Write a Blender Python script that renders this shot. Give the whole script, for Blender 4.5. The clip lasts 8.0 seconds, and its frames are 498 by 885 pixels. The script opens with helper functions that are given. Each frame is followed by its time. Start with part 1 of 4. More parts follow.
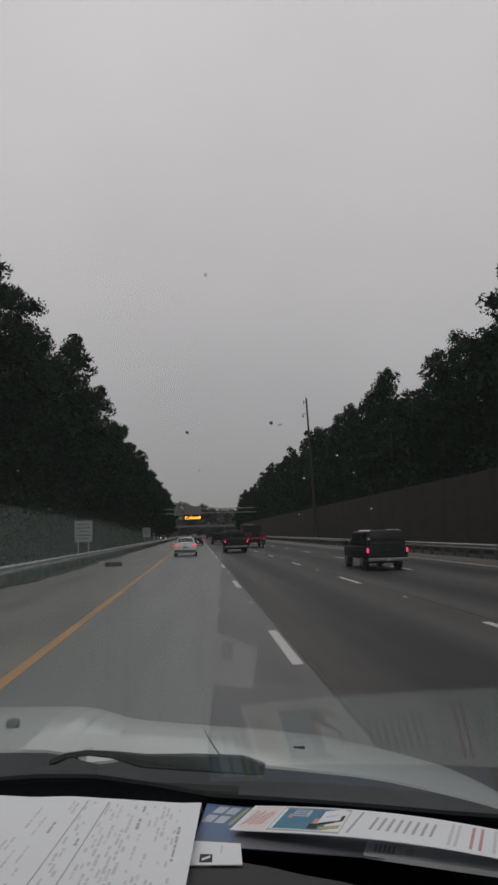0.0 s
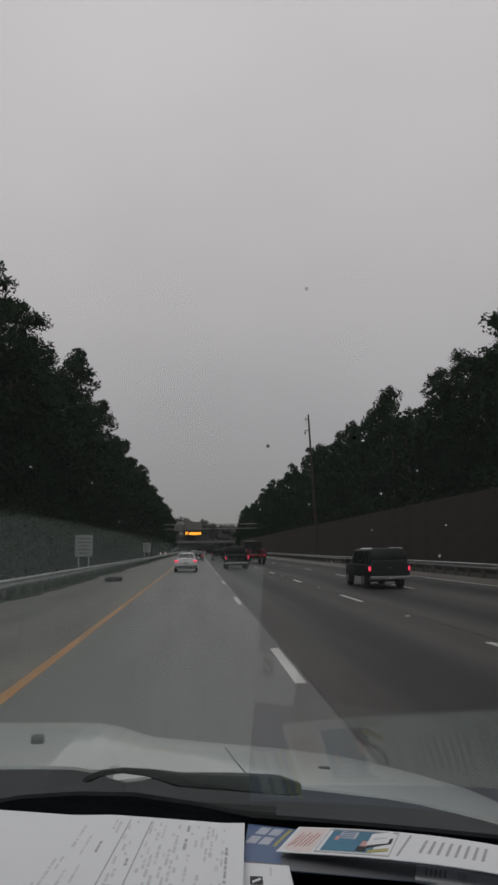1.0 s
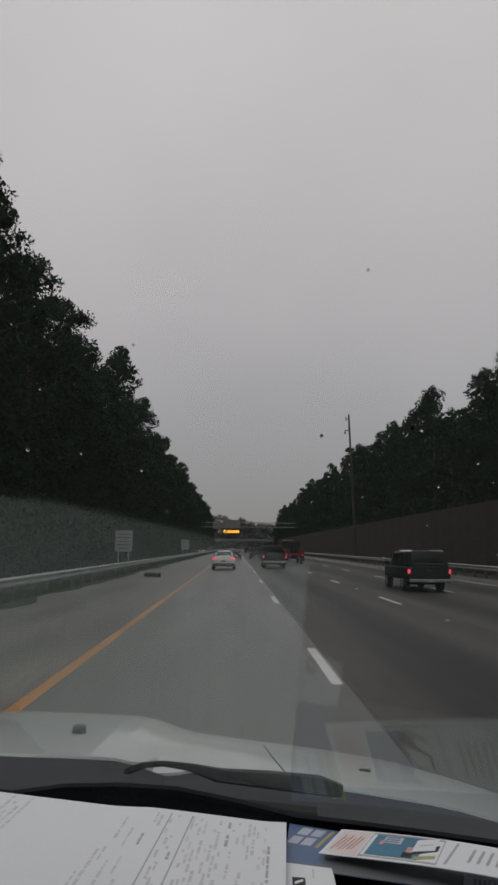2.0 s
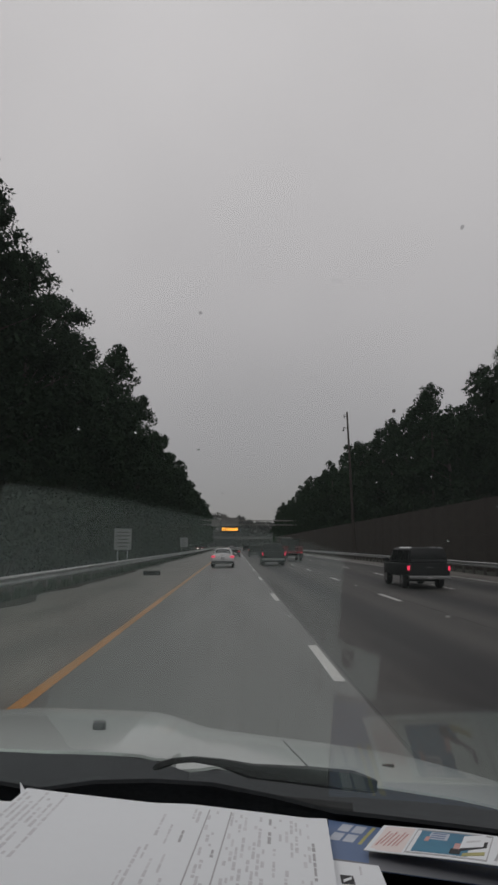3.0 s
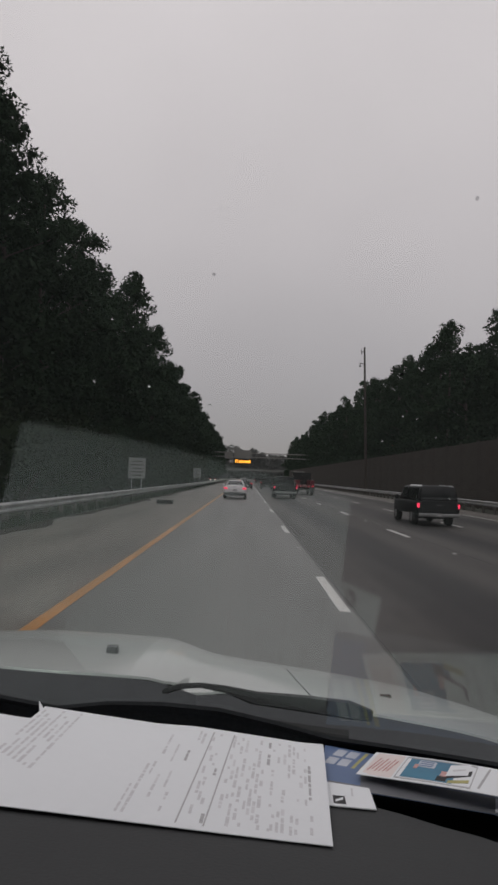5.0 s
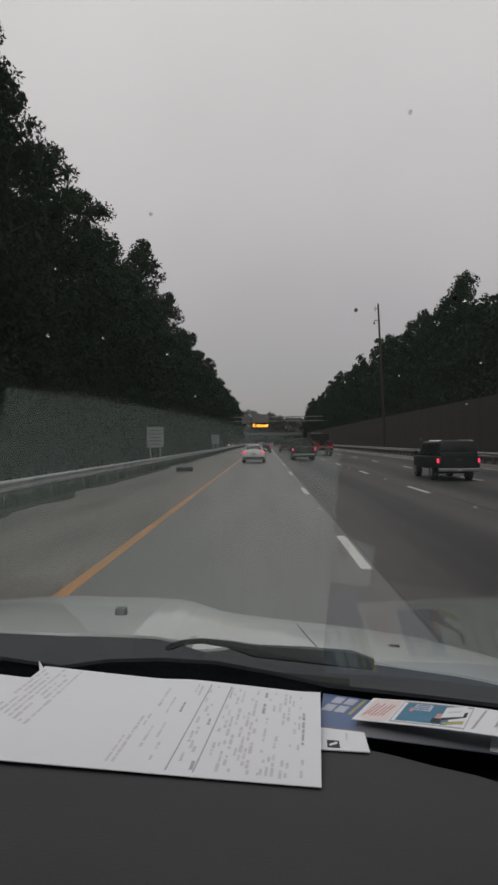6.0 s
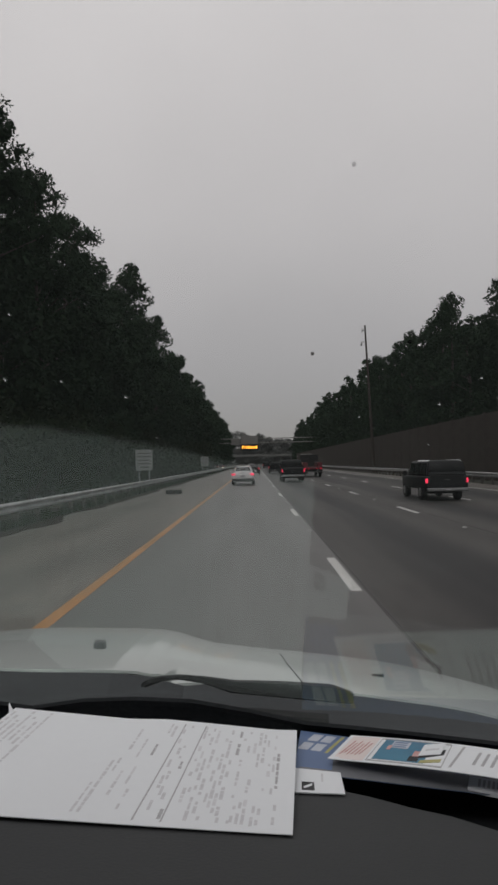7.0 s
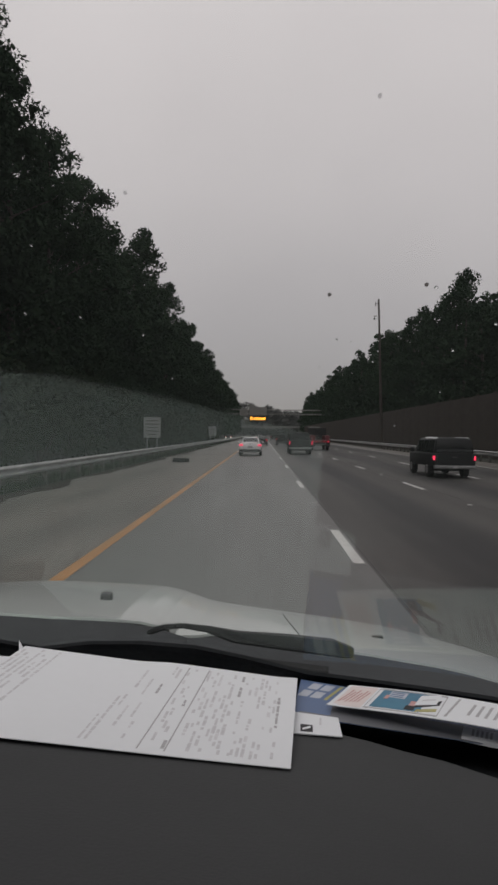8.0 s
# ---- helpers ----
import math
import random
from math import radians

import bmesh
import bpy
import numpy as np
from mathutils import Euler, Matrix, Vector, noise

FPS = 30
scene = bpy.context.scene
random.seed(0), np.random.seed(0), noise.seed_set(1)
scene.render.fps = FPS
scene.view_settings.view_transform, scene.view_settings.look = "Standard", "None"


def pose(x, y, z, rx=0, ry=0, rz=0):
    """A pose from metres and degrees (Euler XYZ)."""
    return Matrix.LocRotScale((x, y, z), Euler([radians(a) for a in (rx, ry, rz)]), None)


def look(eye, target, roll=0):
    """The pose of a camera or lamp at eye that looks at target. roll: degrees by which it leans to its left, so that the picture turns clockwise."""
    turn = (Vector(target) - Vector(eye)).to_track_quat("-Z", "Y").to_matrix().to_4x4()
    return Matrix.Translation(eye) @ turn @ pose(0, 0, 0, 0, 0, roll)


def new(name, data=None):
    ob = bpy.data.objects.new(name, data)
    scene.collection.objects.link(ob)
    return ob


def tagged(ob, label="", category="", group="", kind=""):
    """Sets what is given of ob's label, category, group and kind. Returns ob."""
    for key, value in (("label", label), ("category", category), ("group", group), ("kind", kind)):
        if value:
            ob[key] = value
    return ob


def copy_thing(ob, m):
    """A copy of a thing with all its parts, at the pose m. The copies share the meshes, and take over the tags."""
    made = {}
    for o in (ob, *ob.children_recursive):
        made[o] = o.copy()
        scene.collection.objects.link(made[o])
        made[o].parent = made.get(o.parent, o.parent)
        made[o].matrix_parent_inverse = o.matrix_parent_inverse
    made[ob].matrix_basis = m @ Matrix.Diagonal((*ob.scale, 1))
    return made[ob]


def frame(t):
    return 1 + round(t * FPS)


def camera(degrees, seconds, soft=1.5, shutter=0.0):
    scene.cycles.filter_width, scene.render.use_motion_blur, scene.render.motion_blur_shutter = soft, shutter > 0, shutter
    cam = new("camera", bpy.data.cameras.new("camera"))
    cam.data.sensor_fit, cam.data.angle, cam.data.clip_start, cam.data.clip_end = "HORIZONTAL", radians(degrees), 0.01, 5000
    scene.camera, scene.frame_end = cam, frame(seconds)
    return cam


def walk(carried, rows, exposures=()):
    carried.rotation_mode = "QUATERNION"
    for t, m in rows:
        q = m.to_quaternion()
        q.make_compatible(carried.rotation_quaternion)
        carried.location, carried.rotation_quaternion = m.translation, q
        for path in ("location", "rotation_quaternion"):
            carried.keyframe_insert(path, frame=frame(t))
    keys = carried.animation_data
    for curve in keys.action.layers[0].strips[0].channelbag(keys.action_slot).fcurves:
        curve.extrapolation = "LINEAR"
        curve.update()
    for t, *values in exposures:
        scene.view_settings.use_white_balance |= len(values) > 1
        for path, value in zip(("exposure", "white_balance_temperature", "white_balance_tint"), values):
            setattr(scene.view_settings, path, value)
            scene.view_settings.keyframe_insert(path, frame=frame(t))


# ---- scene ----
# The vehicle's own frame: +y is the way the road runs, x = 0 the passenger seat, z = 0 the road.
cam = camera(42.0, 8.0, soft=2.8)
PATH = [
    (0, (0.049, -0.033, 1.738), (0.211, 1.942, 2.011), -1.6),
    (0.5, (0.044, -0.036, 1.741), (0.234, 1.929, 2.056), -1.6),
    (1, (0.003, -0.028, 1.738), (0.161, 1.94, 2.06), -0.9),
    (1.5, (-0.023, -0.022, 1.731), (0.05, 1.95, 2.058), 0.7),
    (2, (-0.004, -0.017, 1.734), (0.033, 1.957, 2.053), 0.5),
    (2.2, (-0.014, -0.011, 1.728), (0.006, 1.963, 2.046), 0.7),
    (3.3, (-0.046, 0.009, 1.723), (0.008, 1.985, 2.026), 0.3),
    (3.5, (-0.049, 0.012, 1.718), (0.036, 1.991, 1.993), 1.1),
    (4, (-0.046, 0.015, 1.714), (0.071, 2.001, 1.921), -0.0),
    (4.2, (-0.046, 0.012, 1.716), (0.027, 2.001, 1.904), 0.0),
    (5.3, (-0.027, -0.011, 1.741), (-0.028, 1.988, 1.812), 2.2),
    (5.5, (-0.013, 0.0, 1.725), (-0.039, 2.0, 1.77), 0.8),
    (6, (-0.005, -0.001, 1.728), (-0.055, 1.998, 1.724), -0.7),
    (6.5, (-0.001, -0.004, 1.735), (-0.048, 1.993, 1.841), -0.4),
    (7, (0.012, 0.003, 1.74), (-0.004, 2.002, 1.802), -1.3),
    (7.5, (0.002, 0.012, 1.742), (-0.019, 2.012, 1.75), 0.3),
    (7.8, (-0.004, -0.002, 1.744), (-0.016, 1.998, 1.695), -0.8),
    (8, (0.009, -0.004, 1.722), (-0.032, 1.995, 1.695), 0.7),
]
walk(cam, [(t, look(eye, target, roll)) for t, eye, target, roll in PATH],
     exposures=[(0.0, -0.10, 6500, 10), (1.0, -0.19, 6500, 10), (3.5, -0.16, 6500, 10), (4.2, -0.10, 6500, 10.5), (5.4, 0.07, 6600, 14), (6.3, 0.08, 6560, 10),
                (7.0, 0.0, 6560, 10), (7.4, 0.08, 6620, 11.5), (8.0, 0.05, 6650, 12)])

# ---- light: an overcast, rainy sky ----
world = bpy.data.worlds.new("overcast_sky")
scene.world = world
world.use_nodes = True
wn, wl = world.node_tree.nodes, world.node_tree.links
wn.clear()
w_out = wn.new("ShaderNodeOutputWorld")
w_sky = wn.new("ShaderNodeTexSky")
w_sky.sky_type, w_sky.sun_disc = "NISHITA", False
w_sky.sun_elevation, w_sky.sun_rotation = radians(52), radians(200)
w_bg1 = wn.new("ShaderNodeBackground")
w_bg1.inputs["Strength"].default_value = 0.006
w_co = wn.new("ShaderNodeTexCoord")
w_sep = wn.new("ShaderNodeSeparateXYZ")
w_ramp = wn.new("ShaderNodeValToRGB")
w_ramp.color_ramp.elements[0].position, w_ramp.color_ramp.elements[0].color = 0.0, (0.268, 0.260, 0.263, 1)
w_ramp.color_ramp.elements[1].position, w_ramp.color_ramp.elements[1].color = 1.0, (0.785, 0.765, 0.772, 1)
for at, c in ((0.12, (0.362, 0.350, 0.354)), (0.35, (0.530, 0.512, 0.518)), (0.62, (0.655, 0.634, 0.641))):
    w_ramp.color_ramp.elements.new(at).color = (*c, 1)
w_cloud = wn.new("ShaderNodeTexNoise")
w_cloud.inputs["Scale"].default_value, w_cloud.inputs["Detail"].default_value = 2.2, 3.0
w_map = wn.new("ShaderNodeMapRange")
w_map.inputs["From Min"].default_value, w_map.inputs["From Max"].default_value = 0.3, 0.7
w_map.inputs["To Min"].default_value, w_map.inputs["To Max"].default_value = 0.95, 1.06
w_bg2 = wn.new("ShaderNodeBackground")
w_add = wn.new("ShaderNodeAddShader")
wl.new(w_co.outputs["Generated"], w_sep.inputs[0])
wl.new(w_sep.outputs["Z"], w_ramp.inputs[0])
wl.new(w_co.outputs["Generated"], w_cloud.inputs["Vector"])
wl.new(w_cloud.outputs["Fac"], w_map.inputs[0])
wl.new(w_ramp.outputs["Color"], w_bg2.inputs["Color"])
wl.new(w_map.outputs[0], w_bg2.inputs["Strength"])
wl.new(w_sky.outputs[0], w_bg1.inputs["Color"])
wl.new(w_bg1.outputs[0], w_add.inputs[0])
wl.new(w_bg2.outputs[0], w_add.inputs[1])
wl.new(w_add.outputs[0], w_out.inputs[0])
sun = new("sun", bpy.data.lights.new("sun", "SUN"))
sun.data.energy, sun.data.angle, sun.data.color = 0.5, radians(30), (1.0, 0.98, 0.96)
sun.matrix_world = look((0, 0, 60), (0 + 20, 30, 0))


# ---- materials ----
def material(name, color, rough=0.6, metal=0.0, vary=0.0, scale=5.0, fine=0.0, fine_scale=80.0, bump=0.0, dark=None,
             coords="Object", per_object=0.0, emit=0.0, spec=0.5, coat=0.0, stretch=(1, 1, 1), tracks=None):
    """A surface whose colour drifts at a coarse and a fine scale between color and dark, with fine relief."""
    m = bpy.data.materials.new(name)
    m.use_nodes = True
    n, l = m.node_tree.nodes, m.node_tree.links
    b = n["Principled BSDF"]
    b.inputs["Roughness"].default_value, b.inputs["Metallic"].default_value = rough, metal
    b.inputs["Specular IOR Level"].default_value = spec
    b.inputs["Coat Weight"].default_value = coat
    b.inputs["Base Color"].default_value = (*color, 1)
    if emit:
        b.inputs["Emission Color"].default_value = (*color, 1)
        b.inputs["Emission Strength"].default_value = emit
    if vary or fine or bump or per_object:
        co = n.new("ShaderNodeTexCoord")
        mp = n.new("ShaderNodeMapping")
        mp.inputs["Scale"].default_value = stretch
        l.new(co.outputs[coords], mp.inputs[0])
        big = n.new("ShaderNodeTexNoise")
        big.inputs["Scale"].default_value, big.inputs["Detail"].default_value = scale, 5
        small = n.new("ShaderNodeTexNoise")
        small.inputs["Scale"].default_value, small.inputs["Detail"].default_value = fine_scale, 4
        l.new(mp.outputs[0], big.inputs["Vector"])
        l.new(mp.outputs[0], small.inputs["Vector"])
        d = dark or tuple(c * 0.5 for c in color)

        def factor(source, amount):
            r = n.new("ShaderNodeMapRange")
            r.inputs["From Min"].default_value, r.inputs["From Max"].default_value = 0.35, 0.68
            r.inputs["To Max"].default_value = amount
            l.new(source, r.inputs[0])
            return r.outputs[0]

        def mix(fac, before):
            x = n.new("ShaderNodeMix")
            x.data_type = "RGBA"
            l.new(fac, x.inputs["Factor"])
            if before is None:
                x.inputs["A"].default_value = (*color, 1)
            else:
                l.new(before, x.inputs["A"])
            x.inputs["B"].default_value = (*d, 1)
            return x.outputs["Result"]

        out = mix(factor(big.outputs["Fac"], vary), None)
        out = mix(factor(small.outputs["Fac"], fine), out)
        if tracks:
            # oily bands along the middle of each lane: centre, lane width, amount
            sp = n.new("ShaderNodeSeparateXYZ")
            l.new(co.outputs["Object"], sp.inputs[0])
            wob = n.new("ShaderNodeMath")
            wob.operation = "MULTIPLY_ADD"
            l.new(big.outputs["Fac"], wob.inputs[0])
            wob.inputs[1].default_value = 1.6
            l.new(sp.outputs["X"], wob.inputs[2])
            ph = n.new("ShaderNodeMath")
            ph.operation = "MULTIPLY_ADD"
            l.new(wob.outputs[0], ph.inputs[0])
            ph.inputs[1].default_value = 2 * math.pi / tracks[1]
            ph.inputs[2].default_value = -2 * math.pi * (tracks[0] + 0.8) / tracks[1]
            cs = n.new("ShaderNodeMath")
            cs.operation = "COSINE"
            l.new(ph.outputs[0], cs.inputs[0])
            mr = n.new("ShaderNodeMapRange")
            mr.inputs["From Min"].default_value, mr.inputs["From Max"].default_value = -0.1, 0.9
            mr.inputs["To Max"].default_value = tracks[2]
            l.new(cs.outputs[0], mr.inputs[0])
            out = mix(mr.outputs[0], out)
        if per_object:
            info = n.new("ShaderNodeObjectInfo")
            r = n.new("ShaderNodeMath")
            r.operation = "MULTIPLY"
            r.inputs[1].default_value = per_object
            l.new(info.outputs["Random"], r.inputs[0])
            out = mix(r.outputs[0], out)
        l.new(out, b.inputs["Base Color"])
        rr = n.new("ShaderNodeMapRange")
        rr.inputs["To Min"].default_value, rr.inputs["To Max"].default_value = max(rough - 0.12, 0.03), min(rough + 0.12, 1)
        l.new(big.outputs["Fac"], rr.inputs[0])
        l.new(rr.outputs[0], b.inputs["Roughness"])
        if bump:
            bp = n.new("ShaderNodeBump")
            bp.inputs["Strength"].default_value, bp.inputs["Distance"].default_value = bump, 0.01
            l.new(small.outputs["Fac"], bp.inputs["Height"])
            l.new(bp.outputs[0], b.inputs["Normal"])
    return m


def glass_inner(name, ior, tint):
    """The glass's inner face: clear, with a mirror's share that grows towards grazing."""
    m = bpy.data.materials.new(name)
    m.use_nodes = True
    n, l = m.node_tree.nodes, m.node_tree.links
    n.clear()
    out, mixer = n.new("ShaderNodeOutputMaterial"), n.new("ShaderNodeMixShader")
    clear, gloss, fres = n.new("ShaderNodeBsdfTransparent"), n.new("ShaderNodeBsdfGlossy"), n.new("ShaderNodeFresnel")
    clear.inputs["Color"].default_value = (*tint, 1)
    gloss.inputs["Roughness"].default_value = 0.065
    gloss.inputs["Color"].default_value = (0.805, 0.985, 0.90, 1)
    fres.inputs["IOR"].default_value = ior
    l.new(fres.outputs[0], mixer.inputs[0])
    l.new(clear.outputs[0], mixer.inputs[1])
    l.new(gloss.outputs[0], mixer.inputs[2])
    l.new(mixer.outputs[0], out.inputs[0])
    return m


def clear_face(name, tint, film=0.0):
    """Clear glass, with a smeared film of dust and water that scatters a little light where film is given."""
    m = bpy.data.materials.new(name)
    m.use_nodes = True
    n, l = m.node_tree.nodes, m.node_tree.links
    n.clear()
    out, clear = n.new("ShaderNodeOutputMaterial"), n.new("ShaderNodeBsdfTransparent")
    clear.inputs["Color"].default_value = (*tint, 1)
    if not film:
        l.new(clear.outputs[0], out.inputs[0])
        return m
    mixer, dust = n.new("ShaderNodeMixShader"), n.new("ShaderNodeBsdfTranslucent")
    dust.inputs["Color"].default_value = (0.80, 0.88, 0.86, 1)
    co, mp, tex = n.new("ShaderNodeTexCoord"), n.new("ShaderNodeMapping"), n.new("ShaderNodeTexNoise")
    mp.inputs["Scale"].default_value, mp.inputs["Rotation"].default_value = (9, 3, 3), (0, 0, 0.5)
    tex.inputs["Scale"].default_value, tex.inputs["Detail"].default_value = 1.0, 3
    rg = n.new("ShaderNodeMapRange")
    rg.inputs["From Min"].default_value, rg.inputs["From Max"].default_value = 0.3, 0.7
    rg.inputs["To Min"].default_value, rg.inputs["To Max"].default_value = film * 0.6, film * 1.5
    l.new(co.outputs["Object"], mp.inputs[0])
    l.new(mp.outputs[0], tex.inputs["Vector"])
    l.new(tex.outputs["Fac"], rg.inputs[0])
    l.new(rg.outputs[0], mixer.inputs[0])
    l.new(clear.outputs[0], mixer.inputs[1])
    l.new(dust.outputs[0], mixer.inputs[2])
    l.new(mixer.outputs[0], out.inputs[0])
    return m


M = {
    "concrete_lane": material("concrete_lane", (0.081, 0.079, 0.075), 0.5, vary=0.6, scale=0.35, fine=0.5, fine_scale=9, bump=0.25,
                              dark=(0.075, 0.074, 0.072), stretch=(3, 0.25, 1)),
    "asphalt": material("asphalt", (0.074, 0.070, 0.066), 0.65, spec=0.25, vary=0.45, scale=0.30, fine=0.35, fine_scale=11, bump=0.3,
                        dark=(0.019, 0.019, 0.020), stretch=(2.2, 0.10, 1), tracks=(3.3, 3.75, 0.9)),
    "shoulder": material("shoulder", (0.125, 0.112, 0.096), 0.55, vary=0.9, scale=0.55, fine=0.6, fine_scale=6, bump=0.3,
                         dark=(0.058, 0.052, 0.046), stretch=(1.6, 0.22, 1)),
    "grass": material("grass", (0.022, 0.026, 0.014), 0.95, vary=0.7, scale=0.5, fine=0.8, fine_scale=7, bump=0.6, dark=(0.016, 0.017, 0.011)),
    "litter": material("litter", (0.040, 0.036, 0.028), 0.95, vary=0.7, scale=1.5, fine=0.7, fine_scale=22, bump=0.6, dark=(0.018, 0.017, 0.014), spec=0.1),
    "yellow_paint": material("yellow_paint", (0.42, 0.162, 0.012), 0.5, vary=0.75, scale=1.2, fine=0.7, fine_scale=24, dark=(0.21, 0.115, 0.036), stretch=(2, 0.35, 1)),
    "white_paint": material("white_paint", (0.55, 0.55, 0.53), 0.5, vary=0.35, scale=4, fine=0.5, fine_scale=30, dark=(0.28, 0.28, 0.27)),
    "sealant": material("sealant", (0.018, 0.018, 0.018), 0.5, vary=0.3, scale=2),
    "galvanised": material("galvanised", (0.50, 0.51, 0.51), 0.42, 0.5, vary=0.5, scale=1.2, fine=0.4, fine_scale=20, dark=(0.16, 0.16, 0.16)),
    "post_wood": material("post_wood", (0.115, 0.108, 0.097), 0.85, vary=0.5, scale=4, fine=0.6, fine_scale=40, bump=0.4),
    "noise_panel": material("noise_panel", (0.056, 0.047, 0.041), 0.95, vary=0.6, scale=0.5, fine=0.4, fine_scale=12, bump=0.5, per_object=0.06,
                            dark=(0.036, 0.031, 0.028), spec=0.15),
    "bark": material("bark", (0.055, 0.045, 0.037), 0.95, vary=0.6, scale=3, fine=0.7, fine_scale=25, bump=0.6, stretch=(1, 1, 0.2)),
    "leaf": material("leaf", (0.031, 0.050, 0.030), 0.95, vary=0.6, scale=0.35, fine=0.25, fine_scale=3, per_object=0.4, dark=(0.022, 0.034, 0.022), spec=0.02),
    "shrub_leaf": material("shrub_leaf", (0.030, 0.041, 0.024), 0.95, vary=0.6, scale=0.6, fine=0.3, fine_scale=4, per_object=0.3, dark=(0.024, 0.032, 0.020), spec=0.02),
    # distance haze is painted into this leaf: pale, nearly neutral grey
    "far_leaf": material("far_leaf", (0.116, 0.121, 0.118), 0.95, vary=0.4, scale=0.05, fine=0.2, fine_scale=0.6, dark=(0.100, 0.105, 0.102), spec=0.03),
    "white_car_paint": material("white_car_paint", (0.395, 0.425, 0.41), 0.4, vary=0.2, scale=2.5, fine=0.08, fine_scale=60, coat=0.8, dark=(0.375, 0.40, 0.39)),
    "grey_trim": material("grey_trim", (0.060, 0.062, 0.064), 0.6, vary=0.4, scale=5, fine=0.3, fine_scale=120, dark=(0.04, 0.041, 0.042)),
    "wiper_black": material("wiper_black", (0.026, 0.028, 0.029), 0.6, spec=0.3, vary=0.4, scale=8, fine=0.3, fine_scale=120, dark=(0.018, 0.019, 0.020)),
    "tray_black": material("tray_black", (0.026, 0.029, 0.031), 0.8, spec=0.12, vary=0.4, scale=6, fine=0.3, fine_scale=200, dark=(0.004, 0.004, 0.005)),
    "cowl_plastic": material("cowl_plastic", (0.056, 0.061, 0.065), 0.8, spec=0.3, vary=0.4, scale=6, fine=0.3, fine_scale=120, bump=0.1),
    "dash_pad": material("dash_pad", (0.033, 0.036, 0.037), 0.72, vary=0.25, scale=5, fine=0.5, fine_scale=420, bump=0.10, dark=(0.030, 0.031, 0.033)),
    "cabin_trim": material("cabin_trim", (0.06, 0.058, 0.056), 0.9, vary=0.3, scale=4, fine=0.3, fine_scale=150),
    "rubber": material("rubber", (0.016, 0.016, 0.017), 0.85, vary=0.4, scale=6, fine=0.4, fine_scale=60, bump=0.3),
    "paper": material("paper", (0.715, 0.735, 0.755), 0.9, vary=0.12, scale=6, fine=0.08, fine_scale=90, bump=0.05, dark=(0.63, 0.645, 0.665), spec=0.2),
    "ink": material("ink", (0.51, 0.51, 0.53), 0.9, vary=0.8, scale=400, dark=(0.64, 0.64, 0.66)),
    "ink_pale": material("ink_pale", (0.59, 0.59, 0.61), 0.9, vary=0.6, scale=400, dark=(0.66, 0.67, 0.69)),
    "ink_dark": material("ink_dark", (0.34, 0.34, 0.35), 0.9, vary=0.7, scale=400, dark=(0.50, 0.50, 0.51)),
    "ink_black": material("ink_black", (0.035, 0.035, 0.038), 0.8, vary=0.3, scale=60),
    "ink_red": material("ink_red", (0.48, 0.24, 0.23), 0.8, vary=0.6, scale=200, dark=(0.58, 0.42, 0.40)),
    "blue_print": material("blue_print", (0.085, 0.14, 0.27), 0.45, vary=0.4, scale=14, dark=(0.12, 0.17, 0.28)),
    "teal_print": material("teal_print", (0.03, 0.17, 0.27), 0.45, vary=0.6, scale=35, dark=(0.05, 0.10, 0.17)),
    "pink_print": material("pink_print", (0.68, 0.595, 0.575), 0.5, vary=0.3, scale=20, dark=(0.68, 0.62, 0.60)),
    "yellow_print": material("yellow_print", (0.41, 0.38, 0.14), 0.5, vary=0.3, scale=30),
    "pale_print": material("pale_print", (0.46, 0.49, 0.55), 0.5, vary=0.4, scale=60, dark=(0.3, 0.34, 0.42)),
    "grey_sheet": material("grey_sheet", (0.16, 0.165, 0.18), 0.5, vary=0.3, scale=12),
    "silver_car": material("silver_car", (0.60, 0.60, 0.61), 0.3, 0.1, vary=0.1, scale=1.5, coat=0.4),
    "dark_car": material("dark_car", (0.010, 0.011, 0.012), 0.55, vary=0.3, scale=1.5, coat=0.0, spec=0.18, dark=(0.02, 0.02, 0.02)),
    "red_truck": material("red_truck", (0.10, 0.008, 0.015), 0.45, vary=0.4, scale=1.5, coat=0.2, dark=(0.075, 0.008, 0.012)),
    "car_glass": material("car_glass", (0.010, 0.011, 0.012), 0.25, spec=0.3, vary=0.2, scale=1),
    "side_glass": material("side_glass", (0.014, 0.015, 0.016), 0.10, spec=0.6, vary=0.2, scale=1),
    "chrome": material("chrome", (0.27, 0.275, 0.275), 0.35, 0.9, vary=0.3, scale=4),
    "tail_light": material("tail_light", (1.0, 0.045, 0.11), 0.3, emit=1.0),
    "dim_tail_light": material("dim_tail_light", (0.8, 0.02, 0.06), 0.3, emit=0.35),
    "head_light": material("head_light", (1.0, 0.95, 0.85), 0.3, emit=3.0),
    "amber": material("amber", (1.0, 0.42, 0.04), 0.4, emit=2.2),
    "sign_face": material("sign_face", (0.34, 0.35, 0.34), 0.6, vary=0.3, scale=2, fine=0.2, fine_scale=30),
    "sign_back": material("sign_back", (0.20, 0.196, 0.185), 0.6, 0.2, vary=0.3, scale=1.0),
    "bridge_concrete": material("bridge_concrete", (0.125, 0.126, 0.122), 0.85, vary=0.5, scale=0.3, fine=0.3, fine_scale=3, dark=(0.105, 0.105, 0.10)),
    "sign_ink": material("sign_ink", (0.12, 0.12, 0.12), 0.6, vary=0.3, scale=8),
    "plate": material("plate", (0.2, 0.2, 0.2), 0.5, vary=0.2, scale=20),
    "drop": material("drop", (1.0, 1.0, 1.0), 0.12),
    "dirt": clear_face("dirt", (0.42, 0.40, 0.39)),
